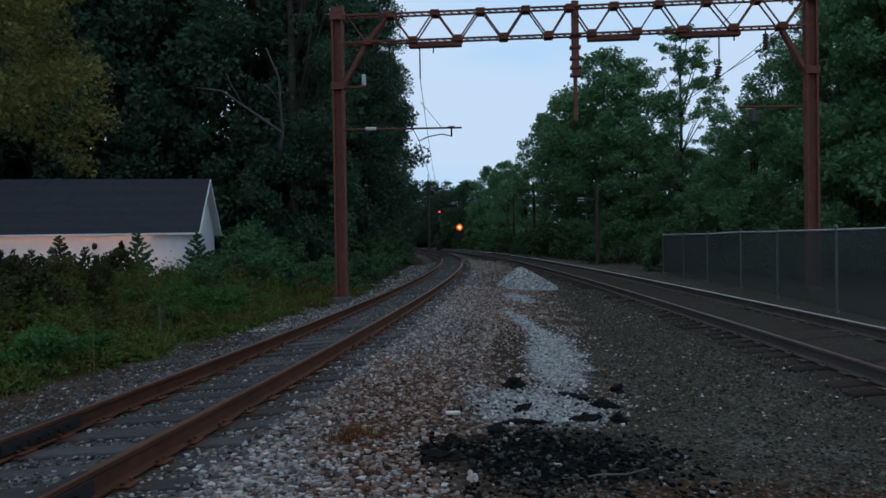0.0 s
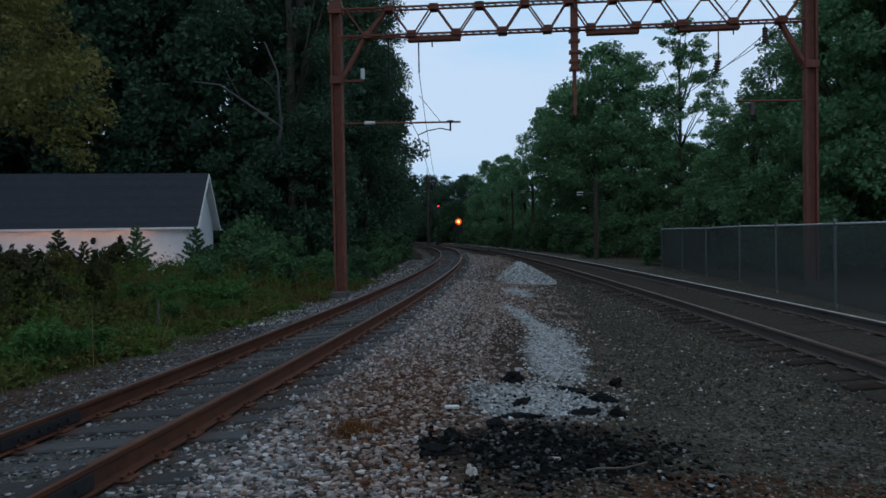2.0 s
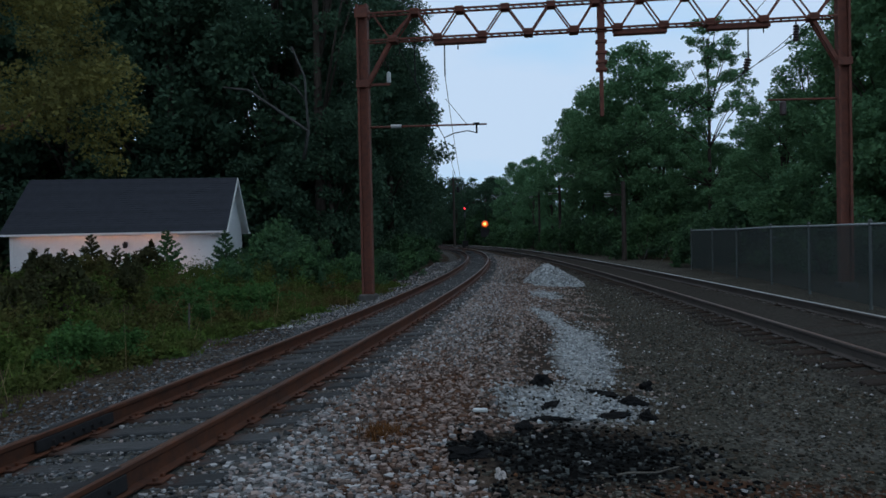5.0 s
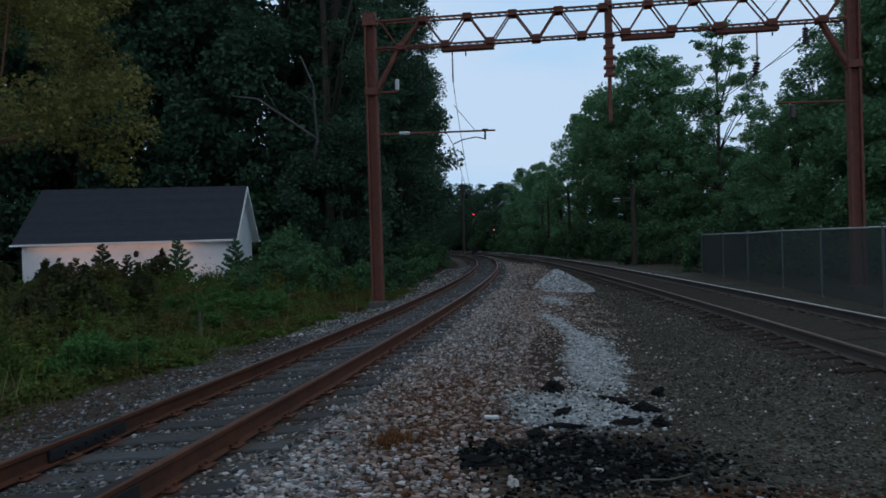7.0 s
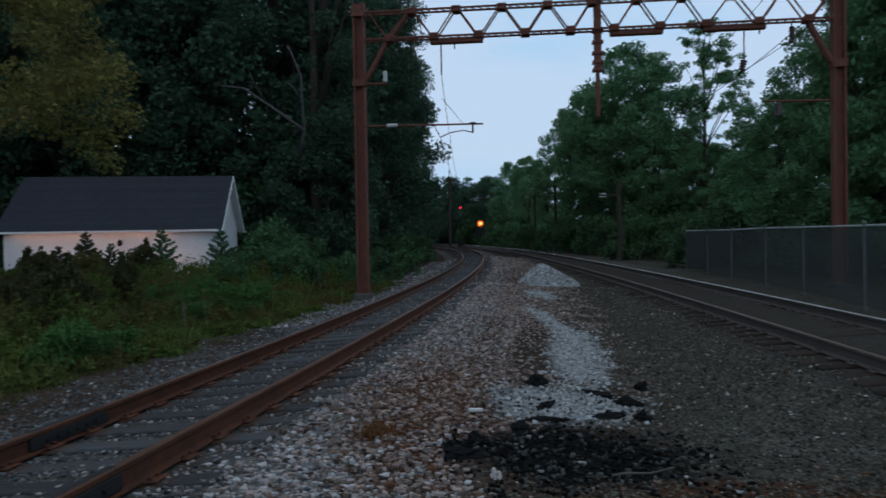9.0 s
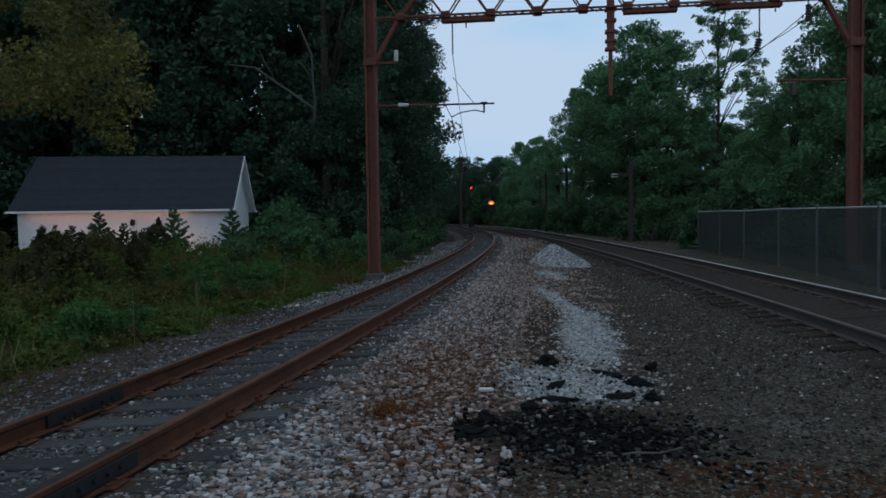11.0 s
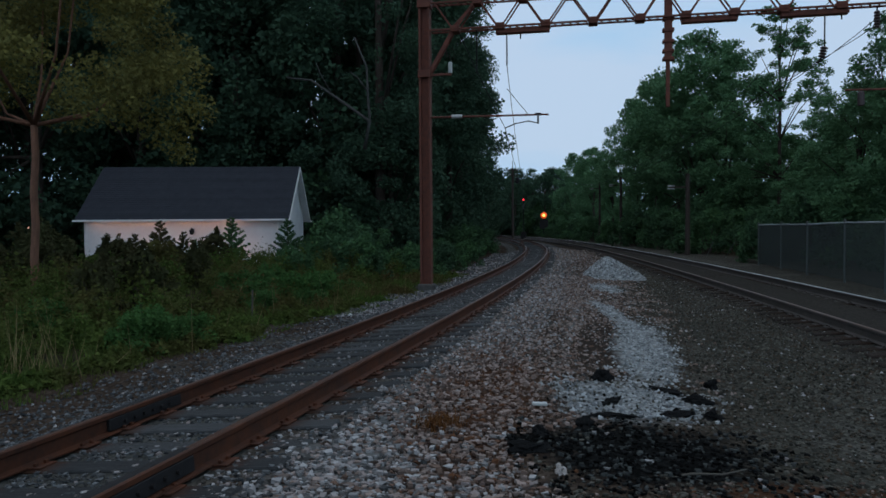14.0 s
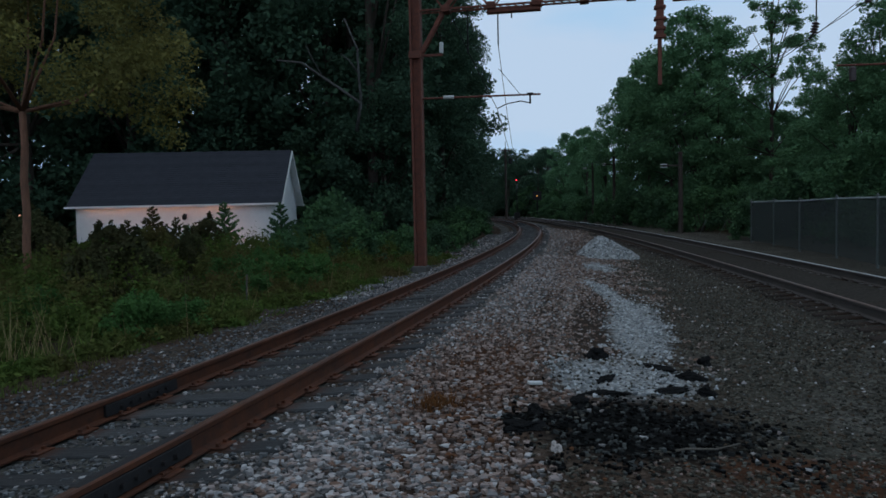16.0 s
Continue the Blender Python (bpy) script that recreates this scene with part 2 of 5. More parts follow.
def lathe(bm, profile, sides=12, m=None):
    """A turned body from (radius, z) pairs."""
    rings = []
    for r, z in profile:
        rings.append([bm.verts.new((r * math.cos(2 * math.pi * k / sides), r * math.sin(2 * math.pi * k / sides), z)) for k in range(sides)])
    for p, q in zip(rings, rings[1:]):
        for k in range(sides):
            bm.faces.new((p[k], p[(k + 1) % sides], q[(k + 1) % sides], q[k]))
    bm.faces.new(rings[0][::-1])
    bm.faces.new(rings[-1])
    if m is not None:
        bmesh.ops.transform(bm, matrix=m, verts=[v for r in rings for v in r])
    return bm


def raw(name, verts, faces, material, parent=None, label="", category="", kind="", smooth=False):
    me = bpy.data.meshes.new(name)
    verts, faces = np.asarray(verts, np.float32), np.asarray(faces, np.int32)
    me.vertices.add(len(verts))
    me.vertices.foreach_set("co", verts.ravel())
    k = faces.shape[1]
    me.loops.add(faces.size)
    me.loops.foreach_set("vertex_index", faces.ravel())
    me.polygons.add(len(faces))
    me.polygons.foreach_set("loop_start", np.arange(0, faces.size, k, dtype=np.int32))
    me.update(calc_edges=True)
    me.polygons.foreach_set("use_smooth", [smooth] * len(faces))
    me.materials.append(material)
    ob = new(name, me)
    if parent:
        ob.parent = parent
    return tagged(ob, label, category, "", kind)


# ---- the two curving tracks ----
CANT = 0.0833


def left_x(y):
    return -3.686 + 0.1435 * y - y * y / 830.4


def right_x(y):
    return 5.472 + 0.0455 * y - y * y / 1542.8


def slope_of(fn, y):
    return (fn(y + 0.1) - fn(y - 0.1)) / 0.2


def on_track(fn, y, u, z):
    """World place of offset u across and z above the tie plane at running distance y."""
    s = slope_of(fn, y)
    k = 1 / math.sqrt(1 + s * s)
    return (fn(y) + u * k, y - u * s * k, 0.0625 + u * CANT + z)


def smooth01(a, b, v):
    t = min(1.0, max(0.0, (v - a) / (b - a)))
    return t * t * (3 - 2 * t)


def ground_z(x, y):
    yy = min(max(y, -40.0), 190.0)
    u1, u2 = x - left_x(yy), x - right_x(yy)
    if u1 < -1.35:
        z = -0.10 - 0.22 * smooth01(-1.35, -2.4, u1) + 0.2 * smooth01(-4.5, -12.0, u1)
    elif u1 <= 1.35:
        z = 0.0625 + u1 * CANT - 0.026
    elif u2 < -1.35:
        w = (u1 - 1.35) / max(0.1, u1 - 1.35 - (u2 + 1.35))
        z = 0.12 * (1 - smooth01(0.0, 0.75, w)) - 0.105 * smooth01(0.3, 1.0, w)
    elif u2 <= 1.35:
        z = 0.0625 + u2 * CANT + (0.002 if abs(u2) < 0.7 else -0.030)
    else:
        z = 0.11 - 0.17 * smooth01(1.35, 2.3, u2)
    near = (1.0 if -3 < y < 30 else 0.4) * (0.25 if abs(u1) < 1.3 or abs(u2) < 1.3 else 1.0)
    return z + near * (0.035 * noise.noise((x * 0.9, y * 0.9, 0.3)) + 0.018 * noise.noise((x * 3.1, y * 3.1, 4.2)))


def ground_material():
    """Ballast, cinders and earth in patches, soil and leaf litter beyond the tracks."""
    n = Nodes("ballast_and_soil")
    sep = n.t.nodes.new("ShaderNodeSeparateXYZ")
    n.t.links.new(n.pos, sep.inputs["Vector"])
    x, y = sep.outputs["X"], sep.outputs["Y"]
    wob = n.math("SUBTRACT", n.math("ADD", n.math("MULTIPLY", n.noise(1.6, 5, 0.75, vec=n.pos), 0.55), n.math("MULTIPLY", n.noise(7.0, 4, 0.7, vec=n.pos), 0.45)), 0.5)

    def patch(cx, cy, rx, ry, ragged=2.2, edge=0.35, lean=0.0):
        xs = n.math("SUBTRACT", x, n.math("MULTIPLY", n.math("SUBTRACT", y, cy), lean))
        a = n.math("POWER", n.math("ABSOLUTE", n.math("DIVIDE", n.math("SUBTRACT", xs, cx), rx)), 2.0)
        b = n.math("POWER", n.math("ABSOLUTE", n.math("DIVIDE", n.math("SUBTRACT", y, cy), ry)), 2.0)
        d = n.math("SUBTRACT", 1.0, n.math("ADD", a, b))
        return n.ramp(n.math("MULTIPLY_ADD", wob, ragged, d), 0.0, edge)

    # offsets from the left and the right track
    u1 = n.math("SUBTRACT", x, n.math("SUBTRACT", n.math("MULTIPLY_ADD", y, 0.1435, -3.686), n.math("DIVIDE", n.math("MULTIPLY", y, y), 830.4)))
    u2 = n.math("SUBTRACT", x, n.math("SUBTRACT", n.math("MULTIPLY_ADD", y, 0.0455, 5.472), n.math("DIVIDE", n.math("MULTIPLY", y, y), 1542.8)))
    cell = n.voronoi(24, vec=n.pos)
    dist = n.voronoi(24, vec=n.pos, out="Distance")
    grey = n.ramp(cell, 0.0, 1.0, c4(0.040, 0.038, 0.033), c4(0.13, 0.122, 0.105))
    pale = n.ramp(cell, 0.0, 1.0, c4(0.030, 0.030, 0.029), c4(0.19, 0.19, 0.183))
    white = n.ramp(cell, 0.0, 1.0, c4(0.09, 0.093, 0.092), c4(0.40, 0.41, 0.40))
    brown = n.ramp(cell, 0.0, 1.0, c4(0.020, 0.014, 0.011), c4(0.095, 0.070, 0.053))
    rust = n.ramp(cell, 0.0, 1.0, c4(0.030, 0.016, 0.010), c4(0.090, 0.048, 0.031))
    dark = n.ramp(cell, 0.0, 1.0, c4(0.020, 0.0195, 0.016), c4(0.084, 0.079, 0.063))
    tar = n.ramp(cell, 0.0, 1.0, c4(0.003, 0.003, 0.003), c4(0.016, 0.0165, 0.016))
    soil = n.ramp(n.noise(2.0, 6, 0.7, vec=n.pos), 0.3, 0.7, c4(0.030, 0.026, 0.018), c4(0.060, 0.052, 0.030))
    wide = n.math("MULTIPLY", wob, 1.6)
    col = n.mix(n.step(n.math("ADD", u1, wide), 3.7, 5.0), brown, dark)
    col = n.mix(n.ramp(n.noise(0.5, 4, 0.6, vec=n.pos), 0.50, 0.66), col, grey)
    col = n.mix(n.step(n.math("ADD", n.math("ABSOLUTE", n.math("SUBTRACT", u1, 1.7)), wide), 0.15, 0.75), pale, col)
    # earth showing through, then rusty and whitish spills, the black patch and bare brown soil
    col = n.mix(n.math("MULTIPLY", patch(1.00, 11.2, 0.34, 2.8, 1.2, 0.6, 0.10), 0.8), col, c4(0.040, 0.032, 0.027))
    col = n.mix(patch(-0.45, 7.0, 0.7, 3.1, 3.0, 0.9), col, rust)
    col = n.mix(patch(1.60, 11.0, 0.46, 3.3, 2.4, 0.6, 0.115), col, white)
    col = n.mix(patch(1.62, 15.0, 0.24, 2.5, 2.4, 0.8, -0.08), col, white)
    col = n.mix(n.math("MULTIPLY", patch(0.80, 13.8, 0.11, 5.6, 2.0, 0.8, 0.10), 0.35), col, white)
    col = n.mix(patch(0.95, 7.40, 0.82, 0.98, 3.0, 0.7), col, white)
    col = n.mix(patch(2.22, 21.4, 0.40, 1.9, 3.0, 1.0), col, white)
    col = n.mix(patch(1.7, 4.2, 1.9, 1.0, 1.6, 0.7), col, brown)
    col = n.mix(patch(0.84, 5.70, 1.02, 0.92, 2.4, 0.6), col, tar)
    col = n.mix(patch(0.0, 5.80, 0.32, 0.20, 3.0, 0.7), col, tar)
    col = n.mix(patch(2.3, 4.9, 1.3, 0.45), col, rust)
    # pale stone along the outer shoulder further on
    lip = n.math("MULTIPLY", n.step(n.math("ADD", n.math("ABSOLUTE", n.math("SUBTRACT", u1, -2.05)), n.math("MULTIPLY", wob, 0.5)), 0.55, 0.2), n.step(y, 15.0, 21.0))
    col = n.mix(n.math("MULTIPLY", lip, 0.8), col, pale)
    # between the rails
    crib = n.math("MULTIPLY", n.step(u1, -1.4, -1.15), n.step(n.math("MULTIPLY_ADD", wob, 0.4, u1), 1.0, 0.75))
    col = n.mix(crib, col, n.mix(0.35, grey, c4(0.034, 0.042, 0.044)))
    col = n.mix(n.step(n.math("ABSOLUTE", u2), 1.2, 1.7), n.mix(0.6, dark, c4(0.046, 0.041, 0.038)), col)
    col = n.mix(n.math("MULTIPLY", n.step(u2, 1.5, 2.2), 0.35), col, grey)
    # worn road edge beyond the far track
    edge = n.math("MULTIPLY", n.step(n.math("ABSOLUTE", n.math("SUBTRACT", u2, 3.3)), 0.6, 0.25), n.step(y, 33.0, 37.0))
    col = n.mix(n.math("MULTIPLY", edge, 0.8), col, grey)
    # soil beyond the shoulders
    col = n.mix(n.step(n.math("ADD", u1, wide), -4.6, -3.5), soil, col)
    col = n.mix(n.step(n.math("ADD", u2, wide), 5.0, 8.0), col, soil)
    n.bump(dist, 0.9, 0.03)
    return n.done(col, 1.0, 0.0, 0.0)


def axis(points):
    out = []
    for a, b, step in points:
        out += list(np.arange(a, b, step))
    return out + [points[-1][1]]


def build_ground():
    xs = axis(((-4000, -400, 900), (-400, -40, 40), (-40, -9, 1.0), (-9, 12, 0.15), (12, 40, 1.0), (40, 400, 40), (400, 4000, 900)))
    ys = axis(((-4000, -400, 900), (-400, -40, 40), (-40, 2, 1.5), (2, 30, 0.18), (30, 90, 0.7), (90, 200, 2.5), (200, 400, 25), (400, 4000, 900)))
    nx, ny = len(xs), len(ys)
    v = [(x, y, ground_z(x, y)) for y in ys for x in xs]
    i = np.arange(nx * ny).reshape(ny, nx)
    f = np.stack([i[:-1, :-1], i[:-1, 1:], i[1:, 1:], i[1:, :-1]], -1).reshape(-1, 4)
    return raw("ground", v, f, ground_material(), None, "grey and rusty railway ballast running into dark soil", "ground", "structure", True)


build_ground()

RAIL_PROFILE = ((-0.070, 0.0), (0.070, 0.0), (0.070, 0.012), (0.012, 0.030), (0.010, 0.125), (0.034, 0.140), (0.036, 0.172), (0.028, 0.180),
                (-0.028, 0.180), (-0.036, 0.172), (-0.034, 0.140), (-0.010, 0.125), (-0.012, 0.030), (-0.070, 0.012))


def sweep(name, fn, u0, profile, ys, material, parent, label="", z0=0.0):
    v, f, k = [], [], len(profile)
    for y in ys:
        v += [on_track(fn, y, u0 + u, z0 + z) for u, z in profile]
    for s in range(len(ys) - 1):
        for j in range(k):
            f.append((s * k + j, s * k + (j + 1) % k, (s + 1) * k + (j + 1) % k, (s + 1) * k + j))
    return raw(name, v, f, material, parent, label)


def build_track(fn, label, steel, tie_mat, head_left, head_right, near_from, offset):
    track = thing("railway_track", 0, 0, 0, 0, label, "railway track", "railway tracks")
    ys = [y * 1.0 for y in range(-12, 60, 1)] + [60 + 2.5 * k for k in range(0, 53)]
    for u, head in ((-0.7525, head_left), (0.7525, head_right)):
        rail = sweep("rail", fn, u, RAIL_PROFILE, ys, steel, track)
        sweep("rail_head", fn, u, ((-0.027, 0.1802), (0.027, 0.1802), (0.024, 0.1835), (-0.024, 0.1835)), ys, head, rail, "worn running surface of the rail")
    # timber ties: a few slightly different blanks, shared
    blanks = []
    for k in range(4):
        bm = bmesh.new()
        box(bm, -1.3, 1.3, -0.11, 0.11, -0.17, 0.0, 0.014)
        for v in bm.verts:
            v.co += Vector(noise.noise_vector(v.co * 1.7 + Vector((k * 9.1, 0, 0)))) * 0.018
        me = bpy.data.meshes.new("tie")
        bm.to_mesh(me)
        bm.free()
        me.materials.append(tie_mat)
        blanks.append(me)
    plate = bpy.data.meshes.new("tie_plate")
    bm = bmesh.new()
    box(bm, -0.16, 0.16, -0.09, 0.09, 0.0, 0.014, 0.003)
    for sx in (-0.095, 0.095):
        for sy in (-0.05, 0.05):
            box(bm, sx - 0.014, sx + 0.014, sy - 0.014, sy + 0.014, 0.01, 0.038, 0.003)
    bm.to_mesh(plate)
    bm.free()
    plate.materials.append(steel)
    rng = random.Random(5 + int(offset * 10))
    step, y, count = 0.52, near_from, 0
    far_v, far_f = [], []
    while y < 175:
        s = slope_of(fn, y)
        m = Matrix.Translation(on_track(fn, y, rng.uniform(-0.04, 0.04), rng.uniform(-0.012, 0.008))) @ Euler((0, -math.atan(CANT), -math.atan(s) + rng.uniform(-0.02, 0.02))).to_matrix().to_4x4()
        if count < 165:
            ob = share("tie", blanks[rng.randrange(4)], track, m)
            if count < 58:
                for u in (-0.7525, 0.7525):
                    share("tie_plate", plate, ob, Matrix.Translation((u, 0, 0.001)))
        else:
            base = len(far_v)
            far_v += [tuple(m @ Vector((sx * 1.3, sy * 0.11, sz))) for sz in (-0.15, 0.0) for sx, sy in ((-1, -1), (1, -1), (1, 1), (-1, 1))]
            far_f += [tuple(base + i for i in q) for q in ((4, 5, 6, 7), (0, 1, 5, 4), (1, 2, 6, 5), (2, 3, 7, 6), (3, 0, 4, 7))]
        y += step + rng.uniform(-0.03, 0.03)
        count += 1
    raw("far_ties", far_v, far_f, tie_mat, track, "", "", "stuff")
    return track


TRACK_L = build_track(left_x, "rusty railway track on weathered grey timber ties", M_RAIL, M_TIE, M_HEAD_RUST, M_HEAD_RUST, -8.0, 1)
TRACK_R = build_track(right_x, "dark railway track with one bright worn rail head", M_RAIL_DARK, M_TIE_DARK, M_HEAD_RUST, M_HEAD, -8.0, 2)


def joint_bar(fn, u, y, parent):
    s = slope_of(fn, y)
    bm = bmesh.new()
    for sd in (-1, 1):
        box(bm, sd * 0.032 - 0.018, sd * 0.032 + 0.018, -0.52, 0.52, 0.028, 0.132, 0.006)
        for k in range(-3, 3):
            rod(bm, (sd * 0.045, k * 0.13 + 0.065, 0.08), (sd * 0.075, k * 0.13 + 0.065, 0.08), 0.018, None, 6)
    box(bm, -0.040, 0.040, -0.50, 0.50, 0.139, 0.1865, 0.006)
    ob = part("joint_bar", bm, M_IRON, parent, "dark bolted rail joint bar")
    ob.matrix_basis = Matrix.Translation(on_track(fn, y, u, 0.0)) @ Euler((0, -math.atan(CANT), -math.atan(s))).to_matrix().to_4x4()


joint_bar(left_x, -0.7525, 6.35, TRACK_L)
joint_bar(left_x, 0.7525, 4.25, TRACK_L)


# ---- overhead-line gantry ----
GX, GY, GA = -3.44, 24.7, -4.8


def build_gantry():
    g = thing("catenary_gantry", GX, GY, -0.15, GA, "rust-red riveted steel gantry spanning both railway tracks", "gantry")
    zb, zt, up = 8.35, 9.25, 0.15
    for s, base in ((0.0, -0.1), (15.2, 0.1)):
        bm = bmesh.new()
        # built-up post: two channels and lacing
        for sx in (-0.155, 0.155):
            box(bm, s + sx - 0.035, s + sx + 0.035, -0.15, 0.15, base, 9.75, 0.006)
        box(bm, s - 0.122, s + 0.122, -0.02, 0.02, base, 9.75)
        post = part("post", bm, M_RUST, g)
        bm = bmesh.new()
        box(bm, s - 0.27, s + 0.27, -0.27, 0.27, base - 0.5, base + 0.16, 0.03)
        part("footing", bm, M_CONC, g, "weathered concrete footing")
        bm = bmesh.new()
        box(bm, s - 0.23, s + 0.23, -0.2, 0.2, zt - 0.12 + up, zt + 0.2 + up, 0.01)
        part("cap_bracket", bm, M_RUST, post)
        bm = bmesh.new()
        box(bm, s - 0.215, s + 0.215, -0.19, 0.19, 6.82 + up, 7.06 + up, 0.01)
        part("post_collar", bm, M_RUST, post)
    for z in (zb + up, zt + up):
        for y in (-0.18, 0.18):
            bm = bmesh.new()
            box(bm, 0.19, 15.01, y - 0.03, y + 0.03, z - 0.03, z + 0.03, 0.005)
            part("chord", bm, M_RUST, g)
        bm = bmesh.new()
        for k in range(60):
            x = 0.3 + k * 0.245
            bar(bm, (x, -0.15, z), (x + 0.2, 0.15, z), 0.016, 0.04)
        part("chord_lacing", bm, M_RUST, g)
    bots = [1.04, 2.54, 4.02, 5.52, 6.98, 8.36, 9.79, 11.21, 12.82, 14.32]
    tops = [0.3] + [(a + b) / 2 for a, b in zip(bots, bots[1:])] + [15.1]
    for k, s in enumerate(bots):
        bm = bmesh.new()
        box(bm, s - 0.15, s + 0.15, -0.21, 0.21, zb + up - 0.09, zb + up + 0.13, 0.02)
        part("gusset_plate", bm, M_RUST, g)
        for t in (tops[k], tops[k + 1]):
            for y in (-0.18, 0.18):
                bm = bmesh.new()
                bar(bm, (s + (0.06 if t > s else -0.06), y, zb + up), (t - (0.06 if t > s else -0.06), y, zt + up), 0.05, 0.025)
                part("diagonal", bm, M_RUST, g)
        if k < 9:
            bm = bmesh.new()
            box(bm, tops[k + 1] - 0.15, tops[k + 1] + 0.15, -0.21, 0.21, zt + up - 0.12, zt + up + 0.08, 0.02)
            part("gusset_plate", bm, M_RUST, g)
    for a, b in ((2.4, 4.14), (8.23, 9.89), (11.13, 13.03)):
        bm = bmesh.new()
        box(bm, a, b, -0.13, 0.13, 8.13 + up, 8.28 + up, 0.015)
        part("hanger_beam", bm, M_RUST, g)
    # knee braces
    for a, b in (((0.16, 6.95), (0.95, 8.3)), ((15.02, 6.95), (14.3, 8.3)), ((0.95, 8.4), (1.7, 9.2))):
        for y in (-0.1, 0.1):
            bm = bmesh.new()
            bar(bm, (a[0], y, a[1] + up), (b[0], y, b[1] + up), 0.06 if a[1] > 8 else 0.12, 0.04)
            part("knee_brace", bm, M_RUST, g)
    # post hanging from mid-span
    bm = bmesh.new()
    box(bm, 7.72, 7.95, -0.1, 0.1, 7.05 + up, 9.45 + up, 0.01)
    box(bm, 7.765, 7.885, -0.06, 0.06, 5.55 + up, 7.1 + up, 0.01)
    dp = part("drop_post", bm, M_RUST, g)
    for z in (8.3, 7.95, 7.6, 7.3, 7.05):
        bm = bmesh.new()
        box(bm, 7.66, 8.01, -0.13, 0.13, z - 0.05 + up, z + 0.05 + up, 0.012)
        part("clamp_plate", bm, M_RUST, dp)
    # small bracket with an insulator on the post
    bm = bmesh.new()
    box(bm, 0.1, 0.9, -0.05, 0.05, 6.87 + up, 6.95 + up, 0.01)
    br = part("side_bracket", bm, M_RUST, g)
    bm = bmesh.new()
    lathe(bm, ((0.04, 0), (0.07, 0.02), (0.07, 0.34), (0.04, 0.37)), 12, Matrix.Translation((0.86, 0, 6.95 + up)))
    part("insulator", bm, M_PORC, br, "pale porcelain insulator")
    # registration arm over the left-hand track
    bm = bmesh.new()
    rod(bm, (0.15, 0, 5.5 + up), (4.1, 0, 5.46 + up), 0.035, 0.03)
    arm = part("registration_arm", bm, M_RUST, g)
    bm = bmesh.new()
    rod(bm, (0.9, 0, 5.505 + up), (1.25, 0, 5.50 + up), 0.062, 0.062, 12)
    part("insulator", bm, M_PORC, arm, "pale porcelain insulator")
    bm = bmesh.new()
    rod(bm, (3.76, 0, 5.5 + up), (3.76, 0, 5.17 + up), 0.03)
    rod(bm, (3.76, 0, 5.19 + up), (3.45, 0.02, 5.27 + up), 0.018)
    rod(bm, (3.45, 0.02, 5.27 + up), (3.0, 0.02, 5.2 + up), 0.018)
    rod(bm, (3.0, 0.02, 5.2 + up), (2.68, 0, 5.06 + up), 0.018)
    box(bm, 3.66, 3.86, -0.05, 0.05, 5.44 + up, 5.52 + up, 0.01)
    part("steady_arm", bm, M_IRON, arm)
    # right-hand arm
    bm = bmesh.new()
    rod(bm, (15.1, 0, 5.82 + up), (12.95, 0, 5.86 + up), 0.035, 0.03)
    arm = part("registration_arm", bm, M_RUST, g)
    bm = bmesh.new()
    lathe(bm, ((0.05, 0), (0.1, 0.03), (0.1, 0.4), (0.05, 0.45)), 12, Matrix.Translation((13.4, 0, 5.36 + up)))
    part("insulator", bm, M_BROWNPORC, arm)
    # hangers under the beam
    for s, z0, z1, kind in ((1.75, 8.3, 6.9, 0), (2.75, 8.13, 7.1, 0), (3.2, 8.13, 7.95, 0), (12.38, 8.1, 7.2, 1), (12.85, 8.13, 7.98, 0), (13.82, 8.3, 7.66, 2)):
        bm = bmesh.new()
        rod(bm, (s, 0, z0 + up), (s, 0, z1 + up), 0.022)
        h = part("hanger", bm, M_IRON, g)
        if kind == 1:
            bm = bmesh.new()
            discs = [p for q in range(4) for p in ((0.05, 0.085 * q), (0.115, 0.03 + 0.085 * q), (0.11, 0.05 + 0.085 * q))]
            lathe(bm, discs + [(0.04, 0.35)], 12, Matrix.Translation((s, 0, z1 + up)) @ Euler((0, radians(14), 0)).to_matrix().to_4x4() @ Matrix.Translation((0, 0, -0.35)))
            part("insulator_string", bm, M_BROWNPORC, h, "brown ribbed insulator string")
            bm = bmesh.new()
            rod(bm, (s - 0.08, 0, z1 - 0.33 + up), (s - 0.2, 0, z1 - 0.5 + up), 0.03)
            part("wire_clamp", bm, M_IRON, h)
        if kind == 2:
            bm = bmesh.new()
            discs = [p for q in range(6) for p in ((0.05, 0.085 * q), (0.09, 0.03 + 0.085 * q), (0.085, 0.06 + 0.085 * q))]
            lathe(bm, discs + [(0.04, 0.52)], 12, Matrix.Translation((s, 0, 7.66 + up)))
            part("insulator_string", bm, M_BROWNPORC, h, "brown ribbed insulator string")
    return g


GANTRY = build_gantry()


def along_gantry(s, z, y=0.0):
    return Matrix.Translation((GX, GY, 0)) @ Euler((0, 0, radians(GA))).to_matrix().to_4x4() @ Vector((s, y, z))


def wire(name, pts, r, label):
    v, f = [], []
    for p in pts:
        v += [(p[0] + r * math.cos(k * 1.2566), p[1], p[2] + r * math.sin(k * 1.2566)) for k in range(5)]
    for s in range(len(pts) - 1):
        f += [(s * 5 + k, s * 5 + (k + 1) % 5, s * 5 + 5 + (k + 1) % 5, s * 5 + 5 + k) for k in range(5)]
    return tagged(raw(name, v, f, M_IRON, None, label, "wire"), group="overhead wires")


